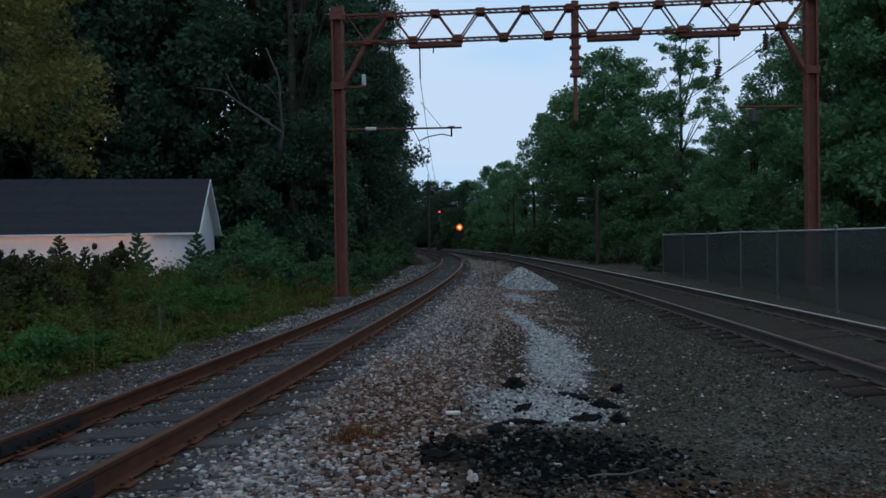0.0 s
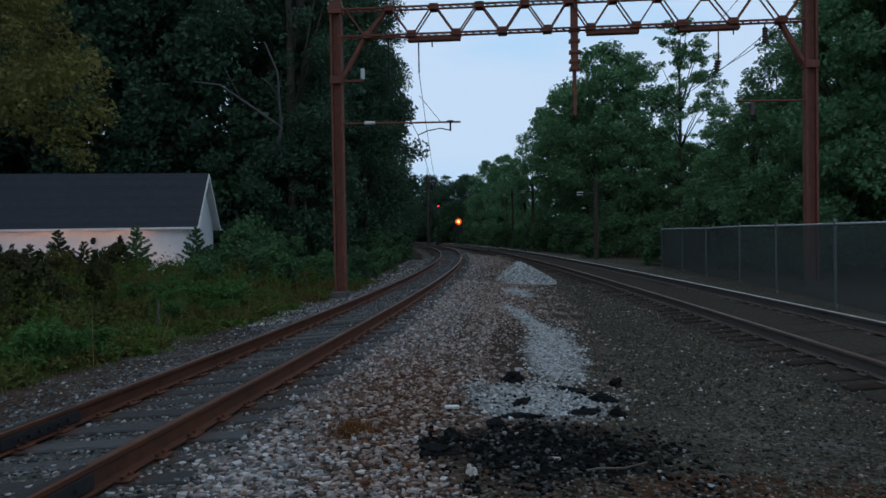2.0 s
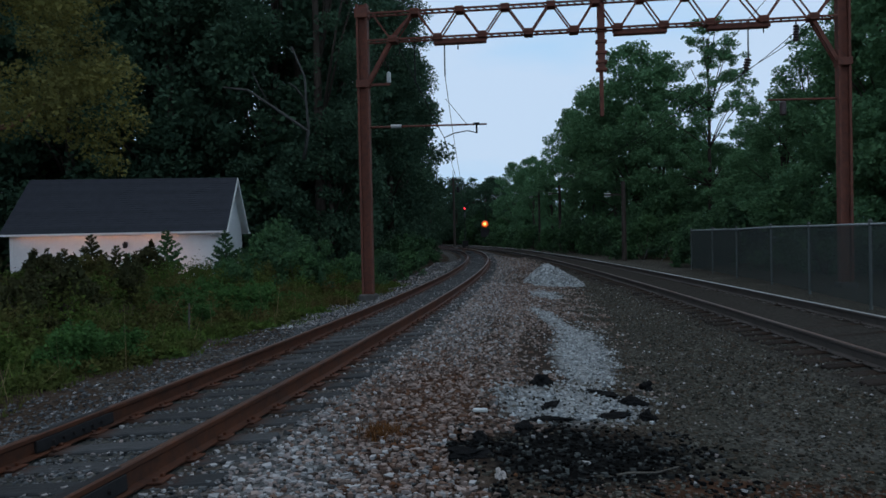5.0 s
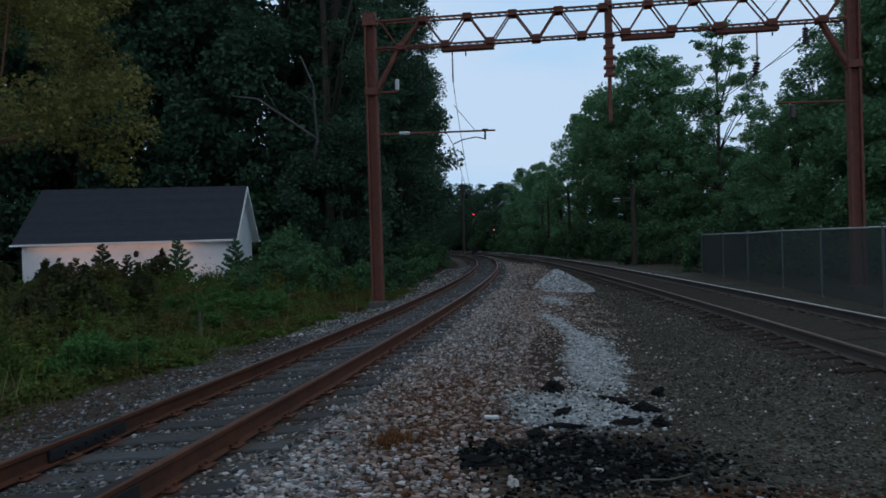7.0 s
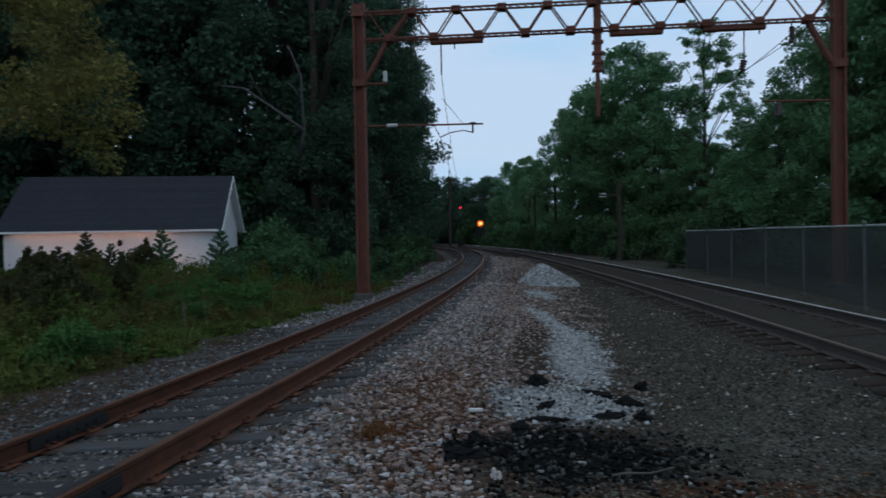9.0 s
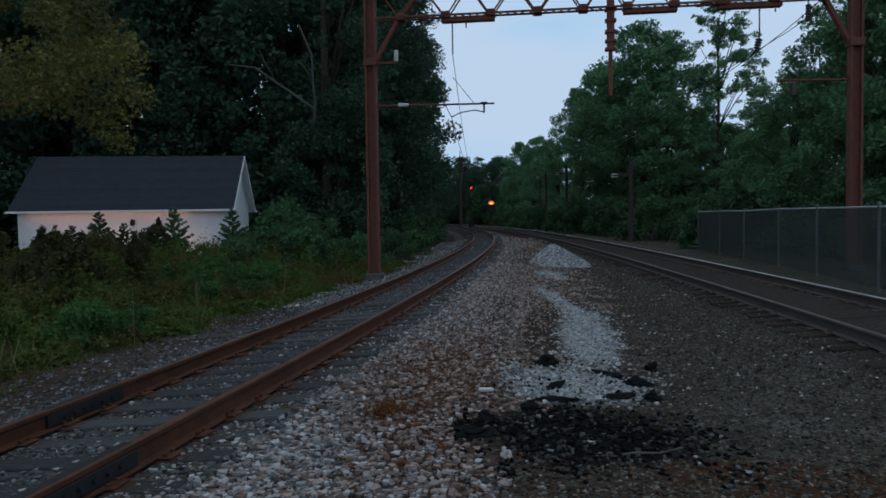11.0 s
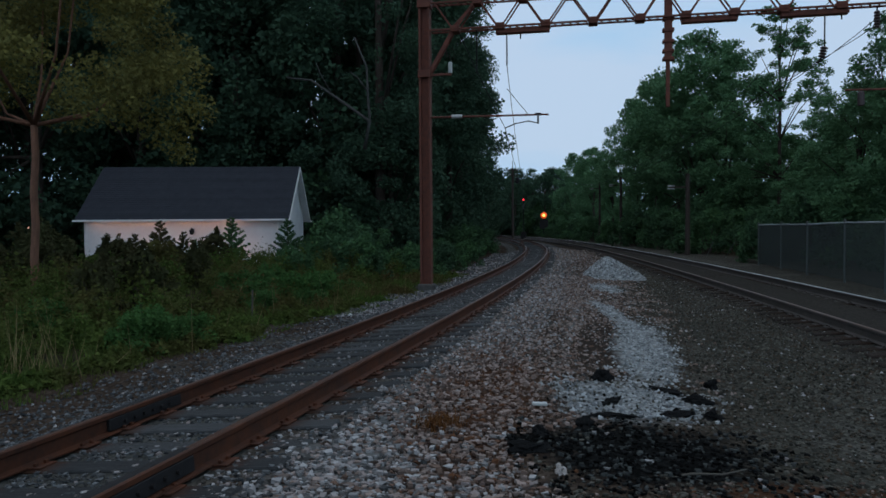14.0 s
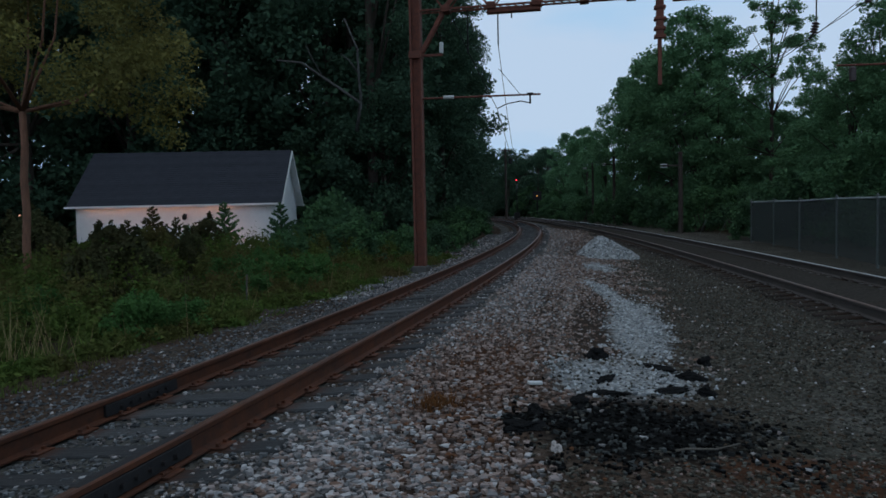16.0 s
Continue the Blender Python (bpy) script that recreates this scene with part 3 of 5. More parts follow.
def sagging(a, b, sag, n=14):
    a, b = Vector(a), Vector(b)
    return [a.lerp(b, k / n) - Vector((0, 0, sag * 4 * (k / n) * (1 - k / n))) for k in range(n + 1)]


def build_wires():
    far = lambda y, u, z: Vector((left_x(y) + u, y, z))
    p = along_gantry(2.68, 5.06)
    q = along_gantry(2.75, 7.1)
    wire("contact_wire", sagging(along_gantry(1.1, 8.4), p, 0.05) + sagging(p, far(84, -0.2, 5.1), 0.1)[1:], 0.012, "thin dark contact wire above the rusty track")
    wire("messenger_wire", sagging(q, far(84, -0.2, 7.0), 1.2), 0.012, "thin dark messenger wire above the rusty track")
    wire("dropper_wire", sagging(q - Vector((0, 0, 0.75)), along_gantry(3.45, 5.47), 0.0, 2), 0.01, "thin dark stay wire to the registration arm")
    r = along_gantry(12.2, 6.7)
    t = along_gantry(13.2, 7.35)
    fr = lambda y, u, z: Vector((right_x(y) + u, y, z))
    wire("messenger_wire", sagging(along_gantry(14.2, 8.3), r, 0.05) + sagging(r, fr(86, 1.0, 6.9), 1.3)[1:], 0.012, "thin dark messenger wire above the dark track")
    wire("contact_wire", sagging(along_gantry(14.5, 8.3), t, 0.03) + sagging(t, fr(86, 0.4, 5.6), 0.5)[1:], 0.012, "thin dark contact wire above the dark track")
    wire("signal_wire", sagging(along_gantry(13.2, 9.3), Vector((11.5, 86, 8.8)), 1.6), 0.012, "thin dark feeder wire along the gantries")


build_wires()


# ---- white garage beyond the weeds ----
def build_house():
    ang = 8.5
    W, Dp, ze, zr, oh = 9.8, 6.4, 2.76, 5.35, 0.45
    # base at the front corner nearest the track; x runs back along the front wall
    h = thing("garage", -12.25, 36.0, -0.15, 180 + ang, "white clapboard garage with a dark shingle roof behind weeds", "garage")

    def lap_wall(name, x0, x1, gable, m):
        """Clapboards: each course leans out over the one below."""
        c, z = 0.13, 0.0
        top = zr - 0.1 if gable else ze
        bm = bmesh.new()
        box(bm, 0.0 if gable else x0, Dp if gable else x1, 0.012, 0.05, 0.0, ze - 0.02, 0, None)
        bmesh.ops.transform(bm, matrix=m, verts=bm.verts[:])
        wall = part(name, bm, M_SIDING, h)

        def span(zz):
            k = 0.0 if zz <= ze else (zz - ze) / (zr - ze) * (Dp / 2)
            return k, Dp - k

        while z < top - 0.01:
            z1 = min(z + c, top)
            (a0, b0), (a1, b1) = (span(z), span(z1)) if gable else ((x0, x1), (x0, x1))
            bm = bmesh.new()
            vs = [bm.verts.new(m @ Vector(p)) for p in ((a0, -0.022, z), (b0, -0.022, z), (b1, 0.0, z1), (a1, 0.0, z1), (a0, 0.01, z), (b0, 0.01, z), (b1, 0.01, z1), (a1, 0.01, z1))]
            for q in ((0, 1, 2, 3), (4, 5, 1, 0), (7, 6, 5, 4), (1, 5, 6, 2), (4, 0, 3, 7), (3, 2, 6, 7)):
                bm.faces.new([vs[k] for k in q])
            part("clapboard", bm, M_SIDING, wall)
            z = z1

    # front wall faces the tracks (its own +y), along x
    lap_wall("front_wall", 0.0, W, False, Matrix.Rotation(math.pi, 4, "Z") @ Matrix.Translation((-W, 0, 0)))
    bm = bmesh.new()
    box(bm, 0.06, W - 0.06, -Dp + 0.06, -0.06, 0.0, ze - 0.03)
    part("wall_core", bm, M_SIDING, h)
    # gable ends
    lap_wall("gable_wall", 0, 0, True, Matrix.Rotation(-math.pi / 2, 4, "Z"))
    lap_wall("gable_wall", 0, 0, True, Matrix.Translation((W, -Dp, 0)) @ Matrix.Rotation(math.pi / 2, 4, "Z"))
    # corner boards
    for x in (0.0, W):
        bm = bmesh.new()
        box(bm, x - 0.06, x + 0.06, -0.08, 0.03, 0, ze, 0.008)
        part("corner_board", bm, M_TRIM, h)
    # roof slopes with shingle courses
    rise, run = zr - ze, Dp / 2
    ln = math.hypot(rise, run) + oh
    pitch = math.atan2(rise, run)
    for sd in (1, -1):
        m = Matrix.Translation((0, -run, zr)) @ Matrix.Rotation(-sd * pitch, 4, "X")
        y0, y1 = (0.0, ln) if sd > 0 else (-ln, 0.0)
        bm = bmesh.new()
        box(bm, -0.33, W + 0.33, y0, y1, -0.06, 0.03, 0, m)
        roof = part("roof_slope", bm, M_TRIM, h, "dark slate-grey shingles in straight courses")
        n = 26
        for k in range(n):
            a, b = k * ln / n, (k + 1) * ln / n + 0.03
            bm = bmesh.new()
            vs = [bm.verts.new(m @ Vector((x, sd * y, z))) for x, y, z in ((-0.35, a, 0.035), (W + 0.35, a, 0.035), (W + 0.35, b, 0.042), (-0.35, b, 0.042), (-0.35, b, 0.033), (W + 0.35, b, 0.033))]
            bm.faces.new((vs[0], vs[1], vs[2], vs[3]))
            bm.faces.new((vs[3], vs[2], vs[5], vs[4]))
            bm.faces.new((vs[0], vs[3], vs[4]))
            bm.faces.new((vs[1], vs[5], vs[2]))
            part("shingle_course", bm, M_SHINGLE, roof)
        # rake boards and gutter
        for x in (-0.37, W + 0.37):
            bm = bmesh.new()
            box(bm, x - 0.02, x + 0.02, y0, y1, -0.17, 0.015, 0.004, m)
            part("rake_board", bm, M_TRIM if x < 0 else M_SHINGLE, roof)
        bm = bmesh.new()
        e = ln if sd > 0 else -ln
        c = m @ Vector((0, e, -0.03))
        box(bm, -0.45, W + 0.45, c.y + sd * 0.05 - 0.06, c.y + sd * 0.05 + 0.06, c.z - 0.07, c.z + 0.02, 0.012)
        part("gutter", bm, M_TRIM, roof, "white eaves gutter")
    bm = bmesh.new()
    rod(bm, (0.25, 0.06, ze - 0.2), (0.25, 0.06, 0.1), 0.04)
    part("downspout", bm, M_TRIM, h)
    # twin floodlight at the corner and a wall lantern, both unlit
    bm = bmesh.new()
    box(bm, 0.28, 0.40, 0.02, 0.09, ze - 0.50, ze - 0.38, 0.01)
    flood = part("floodlight", bm, M_TRIM, h, "white twin floodlight, unlit")
    for sx in (0.24, 0.44):
        bm = bmesh.new()
        rod(bm, (0.34, 0.09, ze - 0.45), (sx, 0.20, ze - 0.50), 0.03, 0.065, 10)
        part("lamp_head", bm, M_TRIM, flood)
    bm = bmesh.new()
    box(bm, 4.42, 4.58, 0.03, 0.12, 1.80, 2.02, 0.01)
    lathe(bm, ((0.04, 0), (0.10, 0.04), (0.12, 0.22), (0.05, 0.30), (0.02, 0.34)), 8, Matrix.Translation((4.5, 0.22, 1.72)))
    part("wall_lantern", bm, M_IRON, h, "dark unlit wall lantern")
    # light strip added under the eaves, hidden by the gutter, to warm the wall
    bm = bmesh.new()
    box(bm, 1.9, W - 0.3, 0.26, 0.335, ze - 0.335, ze - 0.305, 0.005)
    strip = part("eaves_light", bm, M_TRIM, h)
    bm = bmesh.new()
    box(bm, 1.95, W - 0.35, 0.275, 0.325, ze - 0.352, ze - 0.337)
    part("added_light_tube", bm, M_EAVES, strip, "added warm glowing tube hidden behind the gutter")
    return h


M_EAVES = glow("added_tube_glow", c4(1.0, 0.50, 0.30), 4.0)
# emission of the added, unseen lamps that warm the wall from below
M_WALL_LIGHT = glow("added_wall_light_glow", c4(1.0, 0.47, 0.28), 60.0)
build_house()


def build_wall_light(along):
    """Low hooded ground lamp, added unseen between the shrubs to warm the front wall."""
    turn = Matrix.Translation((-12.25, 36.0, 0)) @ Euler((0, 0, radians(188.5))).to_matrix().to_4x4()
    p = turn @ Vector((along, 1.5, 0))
    f = thing("garden_floodlight", p.x, p.y, ground_z(p.x, p.y), 188.5, "added unseen low lamp that warms the white garage wall", "floodlight", "garden floodlights")
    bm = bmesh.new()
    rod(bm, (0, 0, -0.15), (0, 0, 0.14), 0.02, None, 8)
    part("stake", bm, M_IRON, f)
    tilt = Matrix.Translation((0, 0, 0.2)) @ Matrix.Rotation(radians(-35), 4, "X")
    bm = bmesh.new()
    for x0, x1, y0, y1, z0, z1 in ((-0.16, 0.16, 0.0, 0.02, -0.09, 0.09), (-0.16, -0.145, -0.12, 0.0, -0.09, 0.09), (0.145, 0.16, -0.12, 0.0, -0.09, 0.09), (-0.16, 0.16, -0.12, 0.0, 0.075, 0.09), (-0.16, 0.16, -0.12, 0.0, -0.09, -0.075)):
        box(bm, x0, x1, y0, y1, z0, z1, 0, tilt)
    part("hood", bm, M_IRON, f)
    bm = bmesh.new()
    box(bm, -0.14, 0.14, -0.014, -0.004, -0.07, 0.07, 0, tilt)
    part("lens", bm, M_WALL_LIGHT, f, "glowing lens of the added lamp")


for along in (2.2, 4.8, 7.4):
    build_wall_light(along)


# ---- fence ----
FENCE = ((8.45, 13.0), (8.96, 16.84), (9.52, 21.06), (9.98, 24.8), (10.35, 29.0), (10.6, 32.6), (10.72, 36.1))


def screen_mat():
    n = Nodes("fence_screen")
    col = n.mix(n.noise(1.2, 4), c4(0.050, 0.059, 0.054), c4(0.084, 0.095, 0.088))
    m = n.done(col, 0.9, 0, 0.1)
    tr = n.t.nodes.new("ShaderNodeBsdfTransparent")
    mx = n.t.nodes.new("ShaderNodeMixShader")
    mx.inputs["Fac"].default_value = 0.52
    n.t.links.new(n.b.outputs["BSDF"], mx.inputs[1])
    n.t.links.new(tr.outputs["BSDF"], mx.inputs[2])
    n.t.links.new(mx.outputs["Shader"], n.t.nodes["Material Output"].inputs["Surface"])
    return m


def build_fence():
    f = thing("chain_link_fence", 0, 0, 0, 0, "grey chain-link fence with dark screening along the tracks", "fence")
    ms = screen_mat()
    for k, (x, y) in enumerate(FENCE):
        z0 = ground_z(x, y)
        bm = bmesh.new()
        rod(bm, (x, y, z0 - 0.3), (x, y, z0 + 1.95), 0.038, None, 10)
        p = part("post", bm, M_GALV, f)
        bm = bmesh.new()
        lathe(bm, ((0.045, 0), (0.048, 0.03), (0.03, 0.07), (0.01, 0.085)), 10, Matrix.Translation((x, y, z0 + 1.95)))
        part("post_cap", bm, M_GALV, p)
    pts = list(FENCE) + [(14.0, 38.5)]
    for a, b in zip(pts, pts[1:]):
        za, zb = ground_z(*a), ground_z(*b)
        bm = bmesh.new()
        rod(bm, (*a, za + 1.92), (*b, zb + 1.92), 0.024, None, 8)
        part("top_rail", bm, M_GALV_PALE, f)
        d = (Vector(b) - Vector(a)).normalized() * 0.045
        nrm = Vector((-d.y, d.x)).normalized() * 0.012
        bm = bmesh.new()
        n = 8
        vs = []
        for s in (1, -1):
            for zz in (0, 1):
                row = []
                for k in range(n + 1):
                    q = (Vector(a) + d).lerp(Vector(b) - d, k / n) + nrm * (s * 0.15 + 0.6 * math.sin(k * 2.1 + a[1]))
                    z = (za + (zb - za) * k / n) + (0.10 if zz == 0 else 1.89)
                    row.append(bm.verts.new((q.x, q.y, z)))
                vs.append(row)
        for lo, hi in ((vs[0], vs[1]), (vs[3], vs[2])):
            for k in range(n):
                bm.faces.new((lo[k], lo[k + 1], hi[k + 1], hi[k]))
        part("mesh_panel", bm, ms, f, "dark screened wire mesh")
    return f


build_fence()


# ---- plants ----
def leaf_cloud(centres, radii, count, size, rng, flat=0.7, folded=True):
    """Small leaves scattered through ragged clumps, folded ones near by; returns vertices and triangles."""
    centres, radii = np.asarray(centres, float), np.asarray(radii, float)
    w = radii ** 2
    idx = rng.choice(len(centres), count, p=w / w.sum())
    d = rng.normal(size=(count, 3))
    d /= np.linalg.norm(d, axis=1)[:, None]
    p = centres[idx] + d * (radii[idx] * rng.random(count) ** 0.45)[:, None] * np.array([1, 1, flat])
    ax = rng.normal(size=(count, 3))
    ax[:, 2] *= 0.6
    ax /= np.linalg.norm(ax, axis=1)[:, None]
    bx = np.cross(ax, rng.normal(size=(count, 3)))
    bx /= np.linalg.norm(bx, axis=1)[:, None]
    nx = np.cross(ax, bx)
    s = size * (0.6 + 0.8 * rng.random(count))[:, None]
    if not folded:
        v = np.stack([p - ax * s, p + ax * s * 0.6 + bx * s * 0.8, p + ax * s * 0.6 - bx * s * 0.8], 1).reshape(-1, 3)
        return v, np.arange(count * 3).reshape(-1, 3)
    v = np.stack([p - ax * s, p + bx * s * 0.55 + nx * s * 0.18, p + ax * s, p - bx * s * 0.55 + nx * s * 0.18], 1).reshape(-1, 3)
    i = np.arange(count)[:, None] * 4
    f = np.concatenate([i + np.array([0, 1, 2]), i + np.array([0, 2, 3])])
    return v, f


def limb(bm, pts, r0, r1, sides=7):
    """A bent, tapering tube through the points."""
    pts = [Vector(p) for p in pts]
    rings = []
    for k, p in enumerate(pts):
        d = (pts[min(k + 1, len(pts) - 1)] - pts[max(k - 1, 0)]).normalized()
        a = d.cross(Vector((0.31, 0.95, 0.02))).normalized()
        b = d.cross(a)
        r = r0 + (r1 - r0) * k / (len(pts) - 1)
        rings.append([bm.verts.new(p + (a * math.cos(6.2832 * j / sides) + b * math.sin(6.2832 * j / sides)) * r) for j in range(sides)])
    for p, q in zip(rings, rings[1:]):
        for j in range(sides):
            bm.faces.new((p[j], q[j], q[(j + 1) % sides], p[(j + 1) % sides]))
    bm.faces.new(rings[0])
    bm.faces.new(rings[-1][::-1])


def tree_kind(seed, height, radius, low, leaves, size, leaf, bark, trunk_r, clumps=70, clump=0.24, lean=0.0, open_crown=False, fork=None, extra=()):
    """A tree at the origin: tapered trunk with limbs, and a crown of many small leaves in clumps."""
    rng = np.random.default_rng(seed)
    t = thing("tree", 0, 0, 0)
    bm = bmesh.new()
    z, pts = -0.4, []
    top = fork or height * (0.93 if open_crown else 0.72)
    for k in range(7):
        zz = -0.4 + (top + 0.4) * k / 6
        pts.append(Vector((lean * zz + rng.normal() * 0.010 * zz ** 0.5 if zz > 0 else 0, rng.normal() * 0.010 * max(zz, 0) ** 0.5, zz)))
    limb(bm, pts, trunk_r, trunk_r * (0.8 if fork else 0.35), 9)
    centres, radii = [], []
    for k in range(clumps):
        zf = rng.random() ** 0.85
        zc = low + (height - low) * zf
        prof = math.sin(math.pi * min(1.0, 0.16 + 0.80 * zf)) ** 0.7
        a = rng.random() * 2 * math.pi
        rr = radius * prof * (0.35 + 0.65 * rng.random() ** 0.5) * (0.85 + 0.3 * math.sin(a * 3 + seed))
        c = Vector((math.cos(a) * rr + lean * zc, math.sin(a) * rr, zc))
        centres.append(c)
        radii.append(radius * clump * (0.6 + 0.8 * rng.random()) * (0.75 if zf > 0.85 else 1.0))
    for e in extra:
        centres.append(Vector(e[:3]))
        radii.append(e[3])
    clumps = len(centres)
    nl = 30 if open_crown else 8 if fork else 9
    for k in rng.choice(clumps, nl, replace=False):
        c = centres[k]
        if fork:
            s = pts[-1].copy()
        else:
            s = pts[min(6, max(2, int((c.z * (0.82 if open_crown else 0.6) / top) * 6)))].copy()
        mid = s.lerp(c, 0.5) + Vector((0, 0, (c - s).length * 0.06))
        if fork:
            mid = Vector((s.x + (c.x - s.x) * 0.62, s.y + (c.y - s.y) * 0.62, s.z + (c.z - s.z) * 0.32))
        limb(bm, [s, mid, c], trunk_r * (0.5 if fork else 0.30), trunk_r * 0.07, 6)
    part("trunk", bm, bark, t, "", True)
    v, f = leaf_cloud(centres, radii, leaves, size, rng, 0.7, False)
    raw("crown", v, f, leaf, t, "", "", "stuff")
    return t


def plant(kind, x, y, rz, s, label, group="", sz=None):
    m = Matrix.LocRotScale((x, y, ground_z(x, y)), Euler((0, 0, radians(rz))), None)
    ob = copy_thing(kind, m)
    ob.scale = (s, s, sz or s)
    return tagged(ob, label, "tree", group)


def first(kind, x, y, rz, s, label, group="", sz=None):
    kind.matrix_basis = pose(x, y, ground_z(x, y), 0, 0, rz)
    kind.scale = (s, s, sz or s)
    return tagged(kind, label, "tree", group)


TALL = [tree_kind(11 + k, 22.0, 5.2, 1.2, 17000, 0.165, L_DARK, M_BARK, 0.36, 90, 0.25) for k in range(3)]
EDGE = tree_kind(14, 38.0, 5.7, 1.2, 60000, 0.108, L_DARK, M_BARK, 0.40, 190, 0.21)
MID = [tree_kind(31 + k, 16.0, 4.6, 0.6, 19000, 0.132, L_MID, M_BARK, 0.26, 95, 0.22) for k in range(3)]
NEAR = tree_kind(36, 16.0, 4.6, 0.6, 32000, 0.098, L_MID, M_BARK, 0.26, 120, 0.19)
OPEN = tree_kind(51, 20.0, 4.4, 4.0, 27000, 0.085, L_MID, M_BARK, 0.17, 210, 0.105, 0.0, True)
LAWN = tree_kind(61, 11.5, 4.7, 5.0, 46000, 0.054, L_WARM, M_BARK_WARM, 0.105, 60, 0.19, 0.01, False, 4.55, ((2.3, 0.6, 4.9, 0.8), (3.0, 1.0, 4.4, 0.7), (3.6, 1.0, 5.0, 0.8), (2.6, 0.2, 5.6, 0.9), (3.6, 0.4, 5.9, 0.9), (1.8, 0.8, 5.4, 0.6), (3.3, 1.2, 3.9, 0.45)))

rngp = random.Random(3)
left_wood = []
# wood along the left-hand side of the line
for y, u in ((47, -9.9), (55, -9.7), (64, -9.3), (74, -8.6), (85, -7.8), (97, -7.6), (110, -7.0), (125, -6.4), (140, -6.2), (158, -6.5)):
    left_wood.append((left_x(y) + u, y, 1.0 + rngp.uniform(-0.08, 0.15)))
for x, y in ((-14, 50), (-20, 49), (-27, 48), (-34, 46), (-12, 58), (-18, 60), (-26, 58), (-33, 55), (-40, 50), (-46, 44), (-40, 62), (-24, 70), (-14, 76), (-12.5, 50.5), (-22, 49.5), (-31, 44), (-38, 38), (-43, 30), (-36, 24), (-50, 36), (-54, 26), (-30, 54), (-24.5, 53), (-35, 58), (-21.5, 56), (-29, 63)):
    left_wood.append((x + rngp.uniform(-1, 1), y + rngp.uniform(-1, 1), 1.05 + rngp.uniform(-0.1, 0.2)))
left_wood.append((left_x(62) - 7.2, 62.0, 0.9))
for k, (x, y, s) in enumerate(left_wood):
    fn = first if k in (0, 4, 5, 6) else plant
    s = s * 0.95 if k < 4 else s
    fn(EDGE if k < 4 else TALL[(k - 4) % 3], x, y, rngp.uniform(0, 360), s, "tall dark leafy tree in a dense wood by the line", "trees of the dark wood", s * (1.0 if k < 4 else 1.08))
# trees to the right of the line: heading in degrees, distance, height
RIGHT = ((3.6, 150, 16.5), (5.0, 132, 16.0), (6.4, 116, 15.5), (8.2, 98, 18.0), (9.6, 90, 19.0), (11.2, 84, 21.0), (12.8, 78, 21.0), (14.4, 76, 18.5),
         (16.4, 76, 11.0), (18.8, 70, 9.5), (20.6, 56, 7.5), (22.8, 48, 9.8), (24.6, 44, 11.2), (26.8, 41, 12.6), (29.3, 38, 15.5), (31.2, 36, 16.5),
         (33.5, 34, 16.5), (36.5, 32, 17), (40, 31, 17), (12.0, 96, 18), (17.0, 86, 12), (21.6, 66, 10), (31, 54, 16), (31.5, 50, 18), (34, 46, 17),
         (9.4, 112, 15), (6.0, 150, 15), (4.4, 168, 17), (24.6, 60, 10), (37, 44, 17), (18.5, 92, 12), (22.5, 84, 12))
NEAREST = next(k for k, tree in enumerate(RIGHT) if tree[1] < 50)
for k, (az, d, hgt) in enumerate(RIGHT):
    a = radians(az)
    s = hgt / 16.0
    fn = first if k < 3 or k == NEAREST else plant
    fn(NEAR if d < 50 else MID[k % 3], d * math.sin(a), d * math.cos(a), rngp.uniform(0, 360), max(0.8, s * 0.98), "green leafy tree behind the far track and fence", "trees beyond the fence", s)
first(OPEN, 66 * math.sin(radians(17.9)), 66 * math.cos(radians(17.9)), 40, 1.2, "tall thin-crowned tree with sky between its leaves", "", 0.97)
# where the line bends out of sight
for k, (x, y, hgt) in enumerate(((-22, 196, 15), (-14, 192, 14), (-7, 196, 15.5), (0, 194, 14.5), (7, 190, 17), (13, 184, 17), (-30, 188, 16), (-4, 214, 17), (-34, 205, 17), (4, 176, 15), (-17, 212, 17), (-9, 172, 14), (-12, 184, 15), (-3, 184, 13), (1.5, 200, 17.5), (5.2, 204, 18), (-3, 203, 18), (8.5, 200, 17))):
    plant(TALL[k % 3], x, y, rngp.uniform(0, 360), hgt / 17.0, "distant tree where the railway bends away", "distant trees", hgt / 22.0)
first(LAWN, -12.3, 17.2, 0, 1.0, "slender tree with warm light put into its bark and leaf colours", "")


def build_driveway():
    bm = bmesh.new()
    box(bm, -36.0, -15.4, 22.4, 27.4, -0.35, 0.0, 0.03)
    ob = part("driveway", bm, plain("worn_asphalt", c4(0.075, 0.075, 0.075), c4(0.045, 0.045, 0.046), 3, 0.9, 0, 0.5, 0.004), None)
    ob.matrix_basis = pose(0, 0, -0.04)
    return tagged(ob, "worn grey asphalt driveway beyond the weeds", "driveway", "", "structure")


build_driveway()


